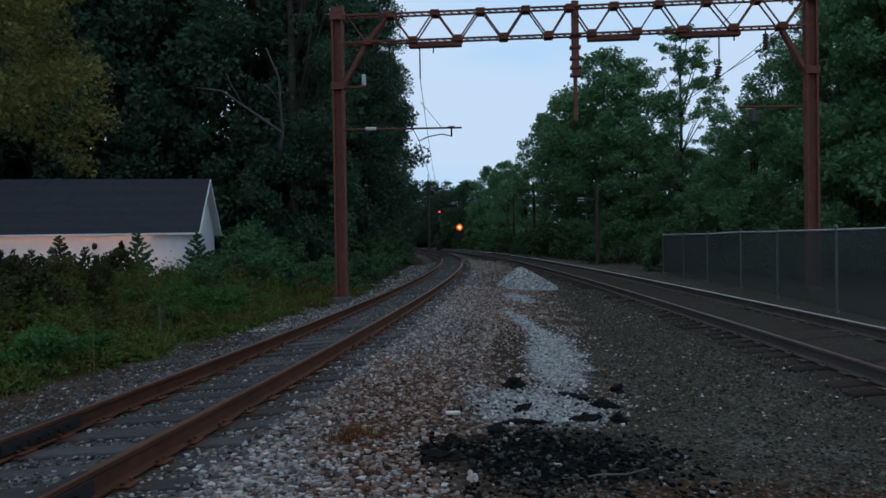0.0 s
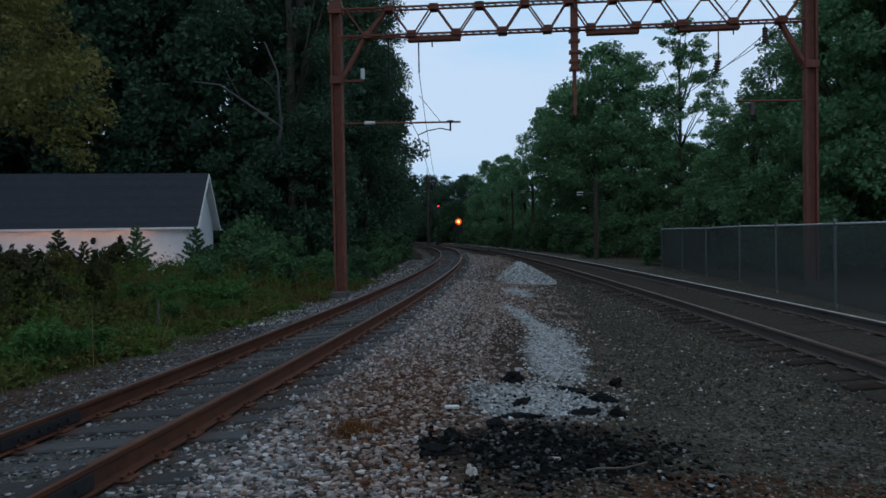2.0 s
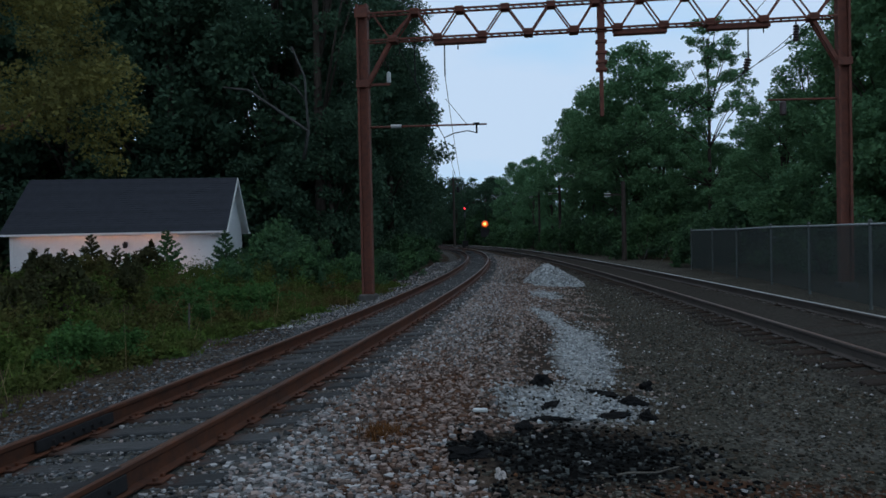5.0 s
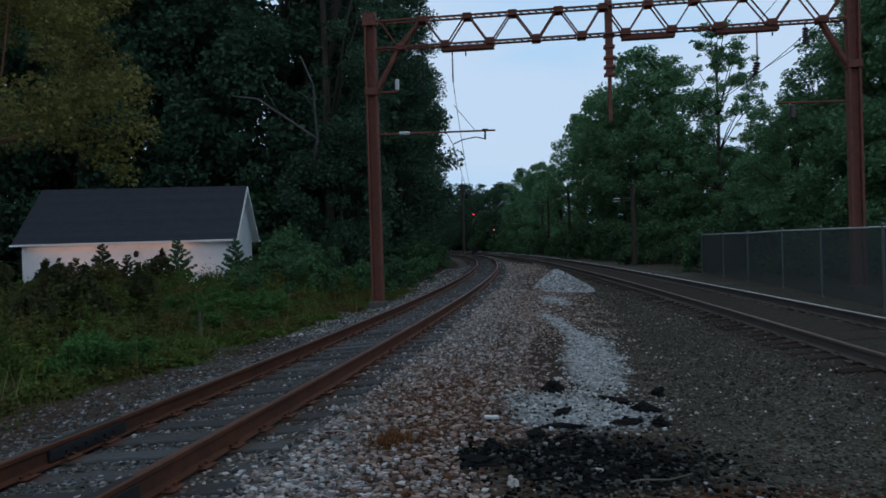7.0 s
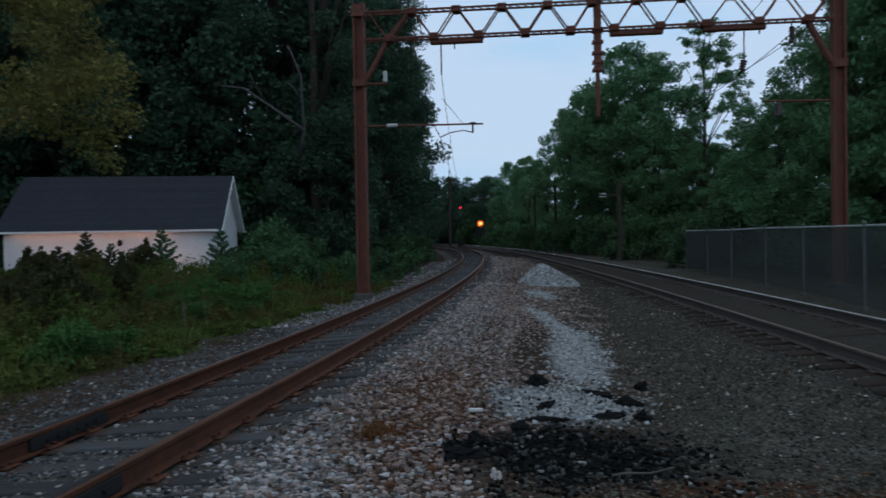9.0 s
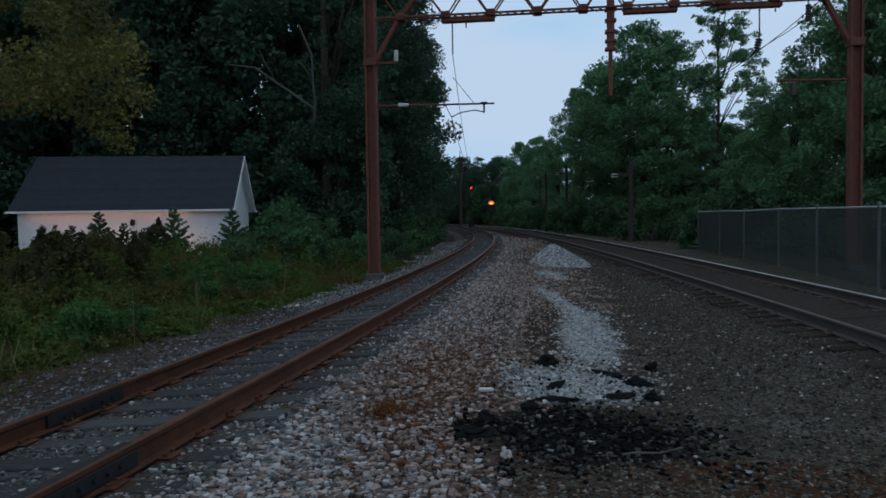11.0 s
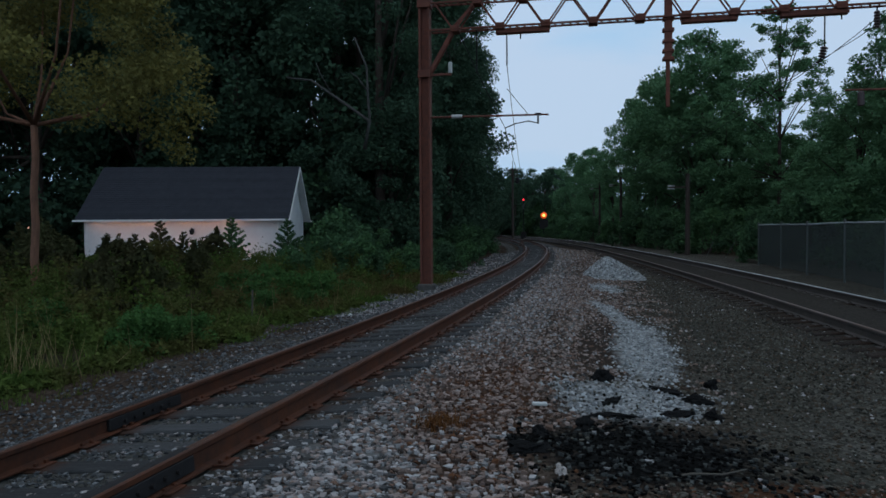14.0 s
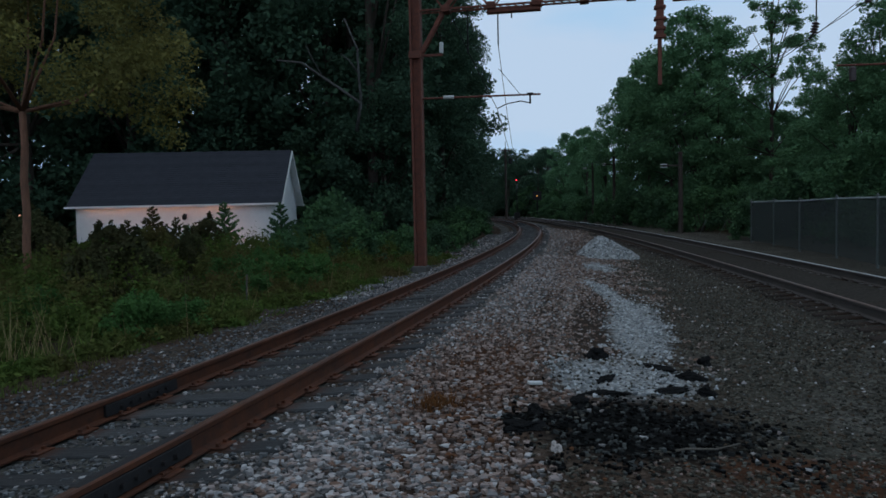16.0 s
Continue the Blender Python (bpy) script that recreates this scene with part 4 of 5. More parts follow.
def build_dome_tree():
    """A broad low tree at the edge of the wood, with dead limbs standing out above it."""
    t = tree_kind(41, 9.6, 3.5, 0.4, 17000, 0.115, L_DARK, M_BARK, 0.24, 95, 0.24)
    first(t, -8.8, 47.0, 20, 1.0, "broad dark tree with pale dead limbs above its crown")
    t.name = "dead_limbed_tree"
    pale = plain("bare_pale_bark", c4(0.085, 0.082, 0.074), c4(0.050, 0.048, 0.044), 5, 0.9, 0, 0.6, 0.01)
    turn = t.matrix_basis.inverted()
    for pts, r in ((((-9.3, 41.6, 6.4), (-8.9, 41.2, 7.9), (-10.3, 41, 8.9), (-12.2, 41, 10.25), (-13.7, 41.2, 10.5)), 0.11),
                   (((-9.3, 41.8, 6.4), (-8.9, 41.2, 8.2), (-8.95, 41, 9.3), (-9.0, 41, 10.9), (-9.7, 41, 12.6)), 0.10),
                   (((-9.0, 41, 9.6), (-9.5, 41, 10.3), (-9.95, 41, 10.65)), 0.05), (((-11.0, 41, 9.4), (-11.6, 40.9, 10.5), (-11.9, 40.9, 11.2)), 0.04)):
        bm = bmesh.new()
        limb(bm, [turn @ Vector(p) for p in pts], r, r * 0.4, 6)
        part("limb", bm, pale, t, "pale bare limb", True)


build_dome_tree()


def build_lantern(x, y, z, r):
    t = thing("yard_lantern", x, y, ground_z(x, y), 0, "small lit lantern on a post beyond the lawn", "lantern", "yard lanterns")
    h = z - ground_z(x, y)
    bm = bmesh.new()
    rod(bm, (0, 0, -0.2), (0, 0, h - r), 0.035, 0.03, 8)
    part("post", bm, M_IRON, t)
    bm = bmesh.new()
    lathe(bm, ((r * 0.5, -r), (r, -r * 0.3), (r, r * 0.6), (r * 0.3, r)), 10, Matrix.Translation((0, 0, h)))
    part("globe", bm, M_LANTERN, t, "warm glowing globe", True)


M_LANTERN = glow("warm_lantern_glow", c4(1.0, 0.45, 0.30), 0.9)
build_lantern(-26.3, 36.4, 1.95, 0.08)
build_lantern(-29.5, 38.0, 2.5, 0.14)


def shrub_kind(seed, height, radius, leaves, size, leaf, spiky=False):
    rng = np.random.default_rng(seed)
    t = thing("shrub", 0, 0, 0)
    bm = bmesh.new()
    centres, radii = [], []
    if spiky:
        rod(bm, (0, 0, -0.2), (0, 0, height * 0.95), 0.05, 0.008, 6)
        # whorls of upswept boughs, shorter towards the leader
        for k in range(46):
            zf = k / 46
            a = k * 2.4
            rr = radius * (1 - zf) ** 0.8 * (0.55 + 0.6 * rng.random()) + 0.05
            z0 = 0.1 + height * 0.92 * zf
            tip = (math.cos(a) * rr, math.sin(a) * rr, z0 + rr * 0.35)
            for q in (0.35, 0.6, 0.82, 1.0):
                centres.append((tip[0] * q, tip[1] * q, z0 + (tip[2] - z0) * q * q))
                radii.append(0.05 + 0.10 * (1 - zf) * (1.2 - 0.6 * q))
            if k % 2 == 0:
                rod(bm, (0, 0, z0), tip, 0.014, 0.004, 5)
    else:
        for k in range(26):
            a, zf = rng.random() * 6.283, rng.random()
            rr = radius * math.sqrt(max(0.0, 1 - zf * zf)) * rng.random() ** 0.5
            centres.append((math.cos(a) * rr, math.sin(a) * rr, 0.15 + height * zf * 0.85))
            radii.append(radius * (0.2 + 0.18 * rng.random()))
            if k % 3 == 0:
                tip = Vector(centres[-1]) + Vector((0.1 * rng.normal(), 0.1 * rng.normal(), height * (0.12 + 0.2 * rng.random())))
                for q in (0.35, 0.6, 0.8, 1.0):
                    centres.append(Vector(centres[-1]).lerp(tip, q))
                    radii.append(radius * 0.13 * (1.3 - 0.7 * q))
            if k % 2 == 0:
                limb(bm, [(0, 0, -0.2), Vector(centres[-1]) * 0.5 + Vector((0, 0, 0.1)), centres[-1]], 0.04, 0.008, 5)
    part("stem", bm, M_BARK, t)
    v, f = leaf_cloud(centres, radii, leaves, size, rng, 0.85, False)
    v[:, 2] = np.maximum(v[:, 2], -0.05)
    raw("foliage", v, f, leaf, t, "", "", "stuff")
    return t


def set_shrub(kind, x, y, rz, s, label, group, fresh, sz=None):
    if fresh:
        kind.matrix_basis = pose(x, y, ground_z(x, y) - 0.03, 0, 0, rz)
        ob = kind
    else:
        ob = copy_thing(kind, pose(x, y, ground_z(x, y) - 0.03, 0, 0, rz))
    ob.scale = (s, s, sz or s)
    return tagged(ob, label, "shrub", group)


BUSH = [shrub_kind(71 + k, 3.0, 1.9, 4200, 0.10, L_SHRUB) for k in range(2)]
SPRUCE = [shrub_kind(81 + k, 2.6, 1.1, 6200, 0.045, L_BROWN if k == 0 else L_SHRUB, True) for k in range(2)]
BROWNB = shrub_kind(91, 1.9, 1.3, 3200, 0.075, L_BROWN)
spots = ((-9.2, 33.5, 0.85), (-8.2, 30.5, 0.68), (-7.4, 33.0, 0.62), (-6.6, 28.0, 0.62), (-9.6, 36.5, 1.0), (-8.1, 37.5, 0.75), (-6.4, 40.0, 0.45), (-5.8, 35, 0.42),
         (-5.3, 44, 0.5), (-4.6, 49, 0.8), (-4.2, 55, 0.8), (-4.0, 62, 0.8), (-4.2, 70, 0.8), (-8.4, 26.0, 0.45), (-9.2, 27.5, 0.45), (-4.6, 31.5, 0.5), (-4.0, 36, 0.5), (-3.6, 41, 0.5))
for k, (x, y, s) in enumerate(spots):
    set_shrub(BUSH[k % 2], x, y, k * 77, s, "dense green shrub beside the line", "shrubs by the line", k < 2)
for k, (x, y, s) in enumerate(((-16.7, 32.0, 0.96), (-13.3, 32.0, 1.0), (-15.4, 31.6, 0.75), (-11.2, 33.5, 0.98), (-17.6, 31.4, 0.72), (-14.3, 30.4, 0.62))):
    set_shrub(SPRUCE[k % 2], x, y, k * 61, s, "young pointed evergreen in front of the garage", "evergreens by the garage", k in (0, 1))
for k, (x, y, s) in enumerate(((-14.4, 28.5, 0.62), (-16.4, 28.0, 0.66), (-18.6, 27.0, 0.85), (-12.9, 29.2, 0.5), (-20.6, 29.4, 1.0), (-15.6, 26.4, 0.6), (-13.4, 26.2, 0.5), (-18.7, 32.0, 0.78), (-16.0, 31.4, 0.62), (-22.0, 31.0, 1.15))):
    set_shrub(BROWNB, x, y, k * 83, s, "brownish leafy shrub among tall weeds", "brownish shrubs", k == 0)
# rank growth between the track bed and the garage
RANK = [shrub_kind(101, 1.5, 1.0, 2600, 0.06, L_WEED), shrub_kind(102, 1.3, 0.9, 2400, 0.065, L_BROWN)]
FRESH = shrub_kind(103, 1.3, 1.0, 3000, 0.05, L_FRESH)
for k, (x, y, q) in enumerate(((-6.9, 20.4, 0.7), (-7.5, 19.4, 0.62), (-6.3, 21.4, 0.7), (-5.9, 19.6, 0.42), (-7.6, 21.6, 0.75), (-6.6, 18.0, 0.5), (-8.4, 20.4, 0.75), (-9.4, 13.4, 0.55), (-8.2, 22.8, 0.8), (-6.8, 23.4, 0.7), (-5.6, 22.6, 0.45), (-10.2, 14.4, 0.5), (-6.5, 11.9, 0.62), (-6.2, 12.8, 0.5), (-7.0, 12.8, 0.6))):
    set_shrub(FRESH, x, y, k * 57, q, "fresh green leafy weeds beside the track bed", "fresh green weeds", k == 0)
rk, placed = random.Random(12), set()
for k in range(34):
    y = 14.5 + 17 * rk.random()
    u = -5.0 - 1.5 * rk.random() - 7.5 * rk.random() ** 1.2
    s = 0.45 + 0.5 * rk.random() + 0.035 * (-u - 5)
    green = u > -7.5
    x = left_x(y) + u
    if math.hypot(x + 12.3, y - 17.2) < 1.2 or (-8.8 < x < -5 and 17 < y < 25) or (-13 < x < -8.5 and y > 25):
        continue
    kind = 0 if (green and k % 4) or k % 3 == 0 else 1
    set_shrub(RANK[kind], x, y, k * 49, s, "bushy weeds growing beside the track bed", "bushy weeds", kind not in placed, s * (0.8 + 0.5 * rk.random()))
    placed.add(kind)
# hedge of bushes under the trees across the line
for k in range(26):
    y = 30 + k * 4.6
    u = 8.0 if y < 60 else 7.2
    set_shrub(BUSH[k % 2], right_x(y) + u + 1.8 * math.sin(k * 2.3), y, k * 51, 0.9 + 0.35 * math.sin(k * 1.7) ** 2, "dense dark shrub under the trees", "shrubs under the trees", False)


for k in range(22):
    x = -42 + k * 3.2
    set_shrub(BUSH[k % 2], x, 203 + 5 * math.sin(k * 1.9), k * 67, 2.6 + 0.5 * math.sin(k * 2.7), "distant leafy thicket where the railway bends away", "distant thicket", False)
for k in range(14):
    set_shrub(BUSH[k % 2], -44 + k * 5.2, 218 + 4 * math.sin(k * 2.9), k * 41, 3.9 + 0.5 * math.sin(k * 3.7), "distant leafy thicket where the railway bends away", "distant thicket", False)
for k in range(8):
    set_shrub(BUSH[k % 2], 1.5 + k * 2.2, 182 - k * 5.0, k * 31, 2.4 + 0.5 * math.sin(k * 2.2), "distant leafy thicket where the railway bends away", "distant thicket", False)
for k, (x, y) in enumerate(((-11, 62), (-10, 70), (-11, 80), (-10.5, 90), (-11, 102), (-12, 115), (-12, 130), (-14, 145), (-17, 160), (-20, 178), (-17, 55), (-24, 53), (-30, 51), (-37, 47), (-44, 40), (-14.5, 48), (-19, 49), (-25, 48.5))):
    set_shrub(BUSH[k % 2], x, y, k * 67, 1.9 + 0.4 * math.sin(k * 2.7), "dark undergrowth inside the wood", "undergrowth in the wood", False)


for k in range(11):
    y = 30 + k * 8
    set_shrub(BUSH[k % 2], right_x(y) + 15 + 2 * math.sin(k * 2.1), y, k * 43, 1.7 + 0.3 * math.sin(k * 1.3), "dense dark shrub under the trees", "shrubs under the trees", False)


def blades(cs, hs, lean, width, rng):
    """Grass: one bent, tapering blade at each place."""
    cs, hs = np.asarray(cs, float), np.asarray(hs, float)
    n = len(cs)
    a = rng.random(n) * 6.283
    side = np.stack([np.cos(a), np.sin(a), 0 * a], 1) * (width * (0.6 + 0.8 * rng.random(n)))[:, None]
    out = np.stack([-np.sin(a), np.cos(a), 0 * a], 1) * (hs * lean * rng.random(n))[:, None]
    up = np.stack([0 * a, 0 * a, hs], 1)
    v = np.stack([cs - side, cs + side, cs + up * 0.6 + out * 0.35 + side * 0.7, cs + up * 0.6 + out * 0.35 - side * 0.7, cs + up + out], 1).reshape(-1, 3)
    i = np.arange(n)[:, None] * 5
    return v, np.concatenate([i + np.array([0, 1, 2]), i + np.array([0, 2, 3]), i + np.array([3, 2, 4])])


def weed_edge(y):
    """Offset from the track at which the growth begins."""
    return -2.65 - 0.75 * smooth01(22, 11, y) - 0.16 * math.sin(y * 1.3) - 0.10 * math.sin(y * 4.1)


def build_weeds():
    rng = np.random.default_rng(7)
    vs, fs, base = [], [], 0

    def add(v, f):
        nonlocal base
        vs.append(v)
        fs.append(f + base)
        base += len(v)

    # grass along the edge and between the mounds
    cs, hs = [], []
    for k in range(9000):
        y = 7.0 + 27 * rng.random() ** 1.2
        d = 9.0 * rng.random() ** 2.0
        x = left_x(y) + weed_edge(y) - d
        w = noise.noise((x * 0.8, y * 0.8, 11.0))
        cs.append((x, y, ground_z(x, y) - 0.02))
        hs.append((0.08 + 0.20 * smooth01(0, 1.2, d)) * (0.6 + 0.7 * rng.random() + 0.5 * w))
    add(*blades(cs, np.maximum(hs, 0.05), 0.8, 0.010, rng))
    # mounds of small leaves, higher away from the track
    for k in range(460):
        y = 8.0 + 26 * rng.random() ** 1.15
        d = 0.3 + 9.5 * rng.random() ** 1.25
        x = left_x(y) + weed_edge(y) - d
        big = smooth01(0.2, 5.0, d)
        rad = (0.25 + 0.5 * rng.random()) * (0.6 + 0.7 * big)
        hgt = (0.26 + 0.95 * big) * (0.5 + 0.75 * rng.random())
        n = int(150 + 420 * rad)
        q = rng.normal(size=(n, 3))
        q[:, 2] = np.abs(q[:, 2])
        q /= np.linalg.norm(q, axis=1)[:, None]
        lump_ = np.array([0.75 + 0.5 * noise.noise((e[0] * 2.2 + k, e[1] * 2.2, e[2] * 2.2)) for e in q])
        q *= (lump_ * (0.7 + 0.4 * rng.random(n)))[:, None] * np.array([rad, rad, hgt])
        pts = q + np.array([x, y, ground_z(x, y)])
        add(*leaf_cloud(pts, np.full(n, 0.05), n, 0.030 + 0.026 * rng.random(), rng, 1.0))
        m = int(n * 0.05)
        add(*blades(pts[:m] - np.array([0, 0, 0.05]), 0.15 + 0.25 * rng.random(m), 0.5, 0.006, rng))
    raw("weeds", np.concatenate(vs), np.concatenate(fs), L_WEED, None, "tall tangled green weeds along the track bed", "weeds", "stuff")
    # a rusty withered clump among the ballast
    c = [(-0.78 + 0.10 * rng.normal(), 6.08 + 0.13 * rng.normal(), 0.0) for k in range(420)]
    c = [(x, y, ground_z(x, y)) for x, y, z in c]
    v, f = blades(c, 0.03 + 0.06 * rng.random(len(c)), 1.4, 0.005, rng)
    raw("withered_clump", v, f, leaf_mat("withered_leaves", c4(0.17, 0.070, 0.022), c4(0.09, 0.042, 0.018), c4(0.12, 0.055, 0.022)), None, "low withered orange-brown weed clump in the ballast", "weeds", "stuff")
    # dry upright stalks
    bm_v, bm_f = [], []
    for k in range(110):
        y = 8 + 22 * rng.random()
        x = left_x(y) + weed_edge(y) - 4.5 * rng.random()
        if k > 75:
            x, y = -7.0 + 0.25 * rng.normal(), 9.7 + 0.35 * rng.normal()
        z = ground_z(x, y)
        hh = 0.4 + 0.8 * rng.random()
        dx, dy = rng.normal(size=2) * 0.18
        b = len(bm_v)
        bm_v += [(x - 0.006, y, z), (x + 0.006, y, z), (x, y + 0.008, z), (x + dx, y + dy, z + hh)]
        bm_f += [(b, b + 1, b + 3), (b + 1, b + 2, b + 3), (b + 2, b, b + 3)]
    raw("dry_stalks", bm_v, bm_f, plain("dry_straw", c4(0.30, 0.22, 0.10), c4(0.18, 0.13, 0.06), 5), None, "thin dry straw-coloured weed stalks", "weeds", "stuff")


build_weeds()


# ---- loose stone ----
BLOCK_V = np.array([(x, y, z) for x in (-0.75, 0.75) for y in (-0.75, 0.75) for z in (-0.75, 0.75)])
BLOCK_F = np.array([(0, 1, 3), (0, 3, 2), (4, 6, 7), (4, 7, 5), (0, 4, 5), (0, 5, 1), (2, 3, 7), (2, 7, 6), (0, 2, 6), (0, 6, 4), (1, 5, 7), (1, 7, 3)])
OCT_V = np.array([(1, 0, 0), (-1, 0, 0), (0, 1, 0), (0, -1, 0), (0, 0, 1), (0, 0, -1)], float)
OCT_F = np.array([(0, 2, 4), (2, 1, 4), (1, 3, 4), (3, 0, 4), (2, 0, 5), (1, 2, 5), (3, 1, 5), (0, 3, 5)])


def stones(name, places, sizes, material, label, seed, sink=0.25, category="gravel"):
    """Angular stones in one mesh: fuller shapes near by, simpler ones past 6.8 m."""
    p, z = np.asarray(places, float), np.asarray(sizes, float)
    near = (p[:, 1] < 6.8) & (p[:, 1] > 2.8)
    va, fa = stone_shapes(p[near], z[near], seed, sink, BLOCK_V, BLOCK_F)
    vb, fb = stone_shapes(p[~near], z[~near] * 1.15, seed + 1, sink, OCT_V, OCT_F)
    return raw(name, np.concatenate([va, vb]), np.concatenate([fa, fb + len(va)]), material, None, label, category, "stuff")


def stone_shapes(places, sizes, seed, sink, shape_v, shape_f):
    rng = np.random.default_rng(seed)
    n, k = len(places), len(shape_v)
    base = shape_v[None] * (0.72 + 0.42 * rng.random((n, k)))[:, :, None] + 0.20 * rng.normal(size=(n, k, 3))
    base = base * (0.7 + 0.6 * rng.random((n, 1, 3))) * np.array([1, 1, 0.75])
    a = rng.random(n) * 6.283
    c, s = np.cos(a)[:, None], np.sin(a)[:, None]
    x, y = base[:, :, 0] * c - base[:, :, 1] * s, base[:, :, 0] * s + base[:, :, 1] * c
    v = np.stack([x, y, base[:, :, 2]], -1) * np.asarray(sizes)[:, None, None]
    p = np.asarray(places, float).copy()
    p[:, 2] += np.asarray(sizes) * (0.5 - sink)
    v = (v + p[:, None]).reshape(-1, 3)
    return v, (np.arange(n)[:, None, None] * k + shape_f[None]).reshape(-1, 3)


S_PALE = stone_mat("pale_ballast_stone", c4(0.080, 0.079, 0.079), c4(0.50, 0.485, 0.475), c4(0.33, 0.275, 0.255))
S_BROWN = stone_mat("brownish_ballast_stone", c4(0.060, 0.044, 0.036), c4(0.40, 0.315, 0.275), c4(0.19, 0.120, 0.090))
S_RUST = stone_mat("rusty_ballast_stone", c4(0.062, 0.037, 0.028), c4(0.37, 0.285, 0.25), c4(0.140, 0.066, 0.036))
S_DARK = stone_mat("dark_cinder_stone", c4(0.030, 0.029, 0.024), c4(0.150, 0.142, 0.118), c4(0.085, 0.062, 0.044))
S_CRIB = stone_mat("grey_crib_stone", c4(0.036, 0.039, 0.041), c4(0.19, 0.20, 0.205), c4(0.09, 0.085, 0.08))
S_WHITE = stone_mat("white_crushed_stone", c4(0.14, 0.15, 0.155), c4(0.56, 0.58, 0.58), c4(0.33, 0.33, 0.315))
S_TAR = stone_mat("tarry_black_stone", c4(0.004, 0.004, 0.004), c4(0.014, 0.014, 0.014), c4(0.09, 0.095, 0.09))


def inside(x, y, e, wob):
    cx, cy, rx, ry, *lean = e
    x = x - (y - cy) * (lean[0] if lean else 0.0)
    return ((x - cx) / rx) ** 2 + ((y - cy) / ry) ** 2 < 1.0 + wob


def build_ballast():
    rng = np.random.default_rng(21)
    heaps = {k: ([], []) for k in "pale brown rust dark white tar crib".split()}
    white = ((1.60, 11.0, 0.46, 3.3, 0.115), (1.62, 15.0, 0.24, 2.5, -0.08), (0.95, 7.40, 0.82, 0.98), (2.22, 21.4, 0.40, 1.8))
    tar = ((0.84, 5.70, 1.02, 0.90), (0.0, 5.80, 0.32, 0.20))
    n = 150000
    ys = np.where(rng.random(n) < 0.84, 3.0 + 23 * rng.random(n) ** 2.3, 16.0 + 46 * rng.random(n) ** 1.4)
    ys = np.concatenate([ys, 3.2 - 8.2 * rng.random(20000) ** 1.9])
    for y in ys:
        wl_, wr_ = left_x(y) - 3.5, right_x(y) - 1.0
        lo, hi = (wl_, wr_) if y < 3 or y > 9 else (max(wl_, -6.4), min(wr_, 4.6))
        x = lo + (hi - lo) * rng.random()
        u1 = x - left_x(y)
        wob = 0.8 * noise.noise((x * 1.4, y * 1.4, 2.0)) + 0.9 * noise.noise((x * 4, y * 4, 7.0)) + 0.25 * rng.normal()
        if abs(u1) < 1.33 and not (abs(u1) < 0.64 and rng.random() < 0.6) and not (u1 > 0.9 and rng.random() < 0.5):
            continue
        size = 0.011 + 0.019 * rng.random() ** 1.3
        if abs(u1) < 1.33:
            size *= 0.8
        size *= 1.0 + max(0.0, y - 14.0) * 0.028
        if any(inside(x, y, e, wob) for e in tar):
            k = "tar"
            size *= 0.8
            if rng.random() < 0.35:
                continue
            if rng.random() < 0.012:
                k = "pale"
        elif inside(x, y, (1.00, 11.2, 0.34, 2.8, 0.10), wob * 0.5) and rng.random() < 0.6:
            continue
        elif any(inside(x, y, e, wob) for e in white):
            k = "white" if y > 8.4 or rng.random() < 0.84 else "dark" if rng.random() < 0.6 else "tar"
            size *= 0.85
        elif y < 5.7 and x > 0.05 + 0.3 * wob:
            k = "dark" if rng.random() < 0.88 else "rust"
            size *= 0.62
        elif inside(x, y, (-0.45, 7.6, 0.75, 2.6), wob + rng.normal() * 0.4):
            k = "rust" if rng.random() < 0.66 else "brown"
        elif u1 < 2.35 + 0.6 * smooth01(6.4, 5.0, y) + wob * 0.4 + rng.normal() * 0.25:
            k = "pale" if rng.random() < (0.75 if y < 10 else 0.5) else "brown"
        elif u1 < (4.0 + wob if y > 6.2 else 3.2 + wob * 0.35):
            k = "brown" if rng.random() < 0.85 else "pale"
        else:
            k = "dark" if rng.random() < 0.972 else "pale"
            size *= 0.62 if y < 7.5 else 0.8
        if u1 < -2.1 and y < 17 and rng.random() < 0.25 + 0.5 * smooth01(-2.1, -3.2, u1) + wob * 0.3:
            continue
        if u1 < -1.33:
            k = "crib" if rng.random() < (0.93 if y < 17 else 0.6) else "pale"
        elif abs(u1) < 1.33:
            k = "crib" if rng.random() < (0.88 if u1 < 0.8 else 0.45) else "pale"
        z = ground_z(x, y)
        heaps[k][0].append((x, y, z))
        heaps[k][1].append(size)
    names = (("pale", "ballast_stones", S_PALE, "pale grey angular ballast beside the track"), ("brown", "brown_ballast_stones", S_BROWN, "brownish mixed ballast between the tracks"),
             ("rust", "rusty_ballast_stones", S_RUST, "rust-stained orange-brown ballast stones"), ("dark", "cinder_stones", S_DARK, "fine dark grey cinders and gravel"),
             ("white", "crushed_stones", S_WHITE, "patch of whitish crushed stone"), ("tar", "tarry_stones", S_TAR, "black tar-soaked stones in a dark patch"),
             ("crib", "crib_stones", S_CRIB, "grey crib ballast between and beside the ties"))
    for seed, (k, nm, mt, lb) in enumerate(names):
        stones(nm, heaps[k][0], heaps[k][1], mt, lb, 100 + seed)


build_ballast()


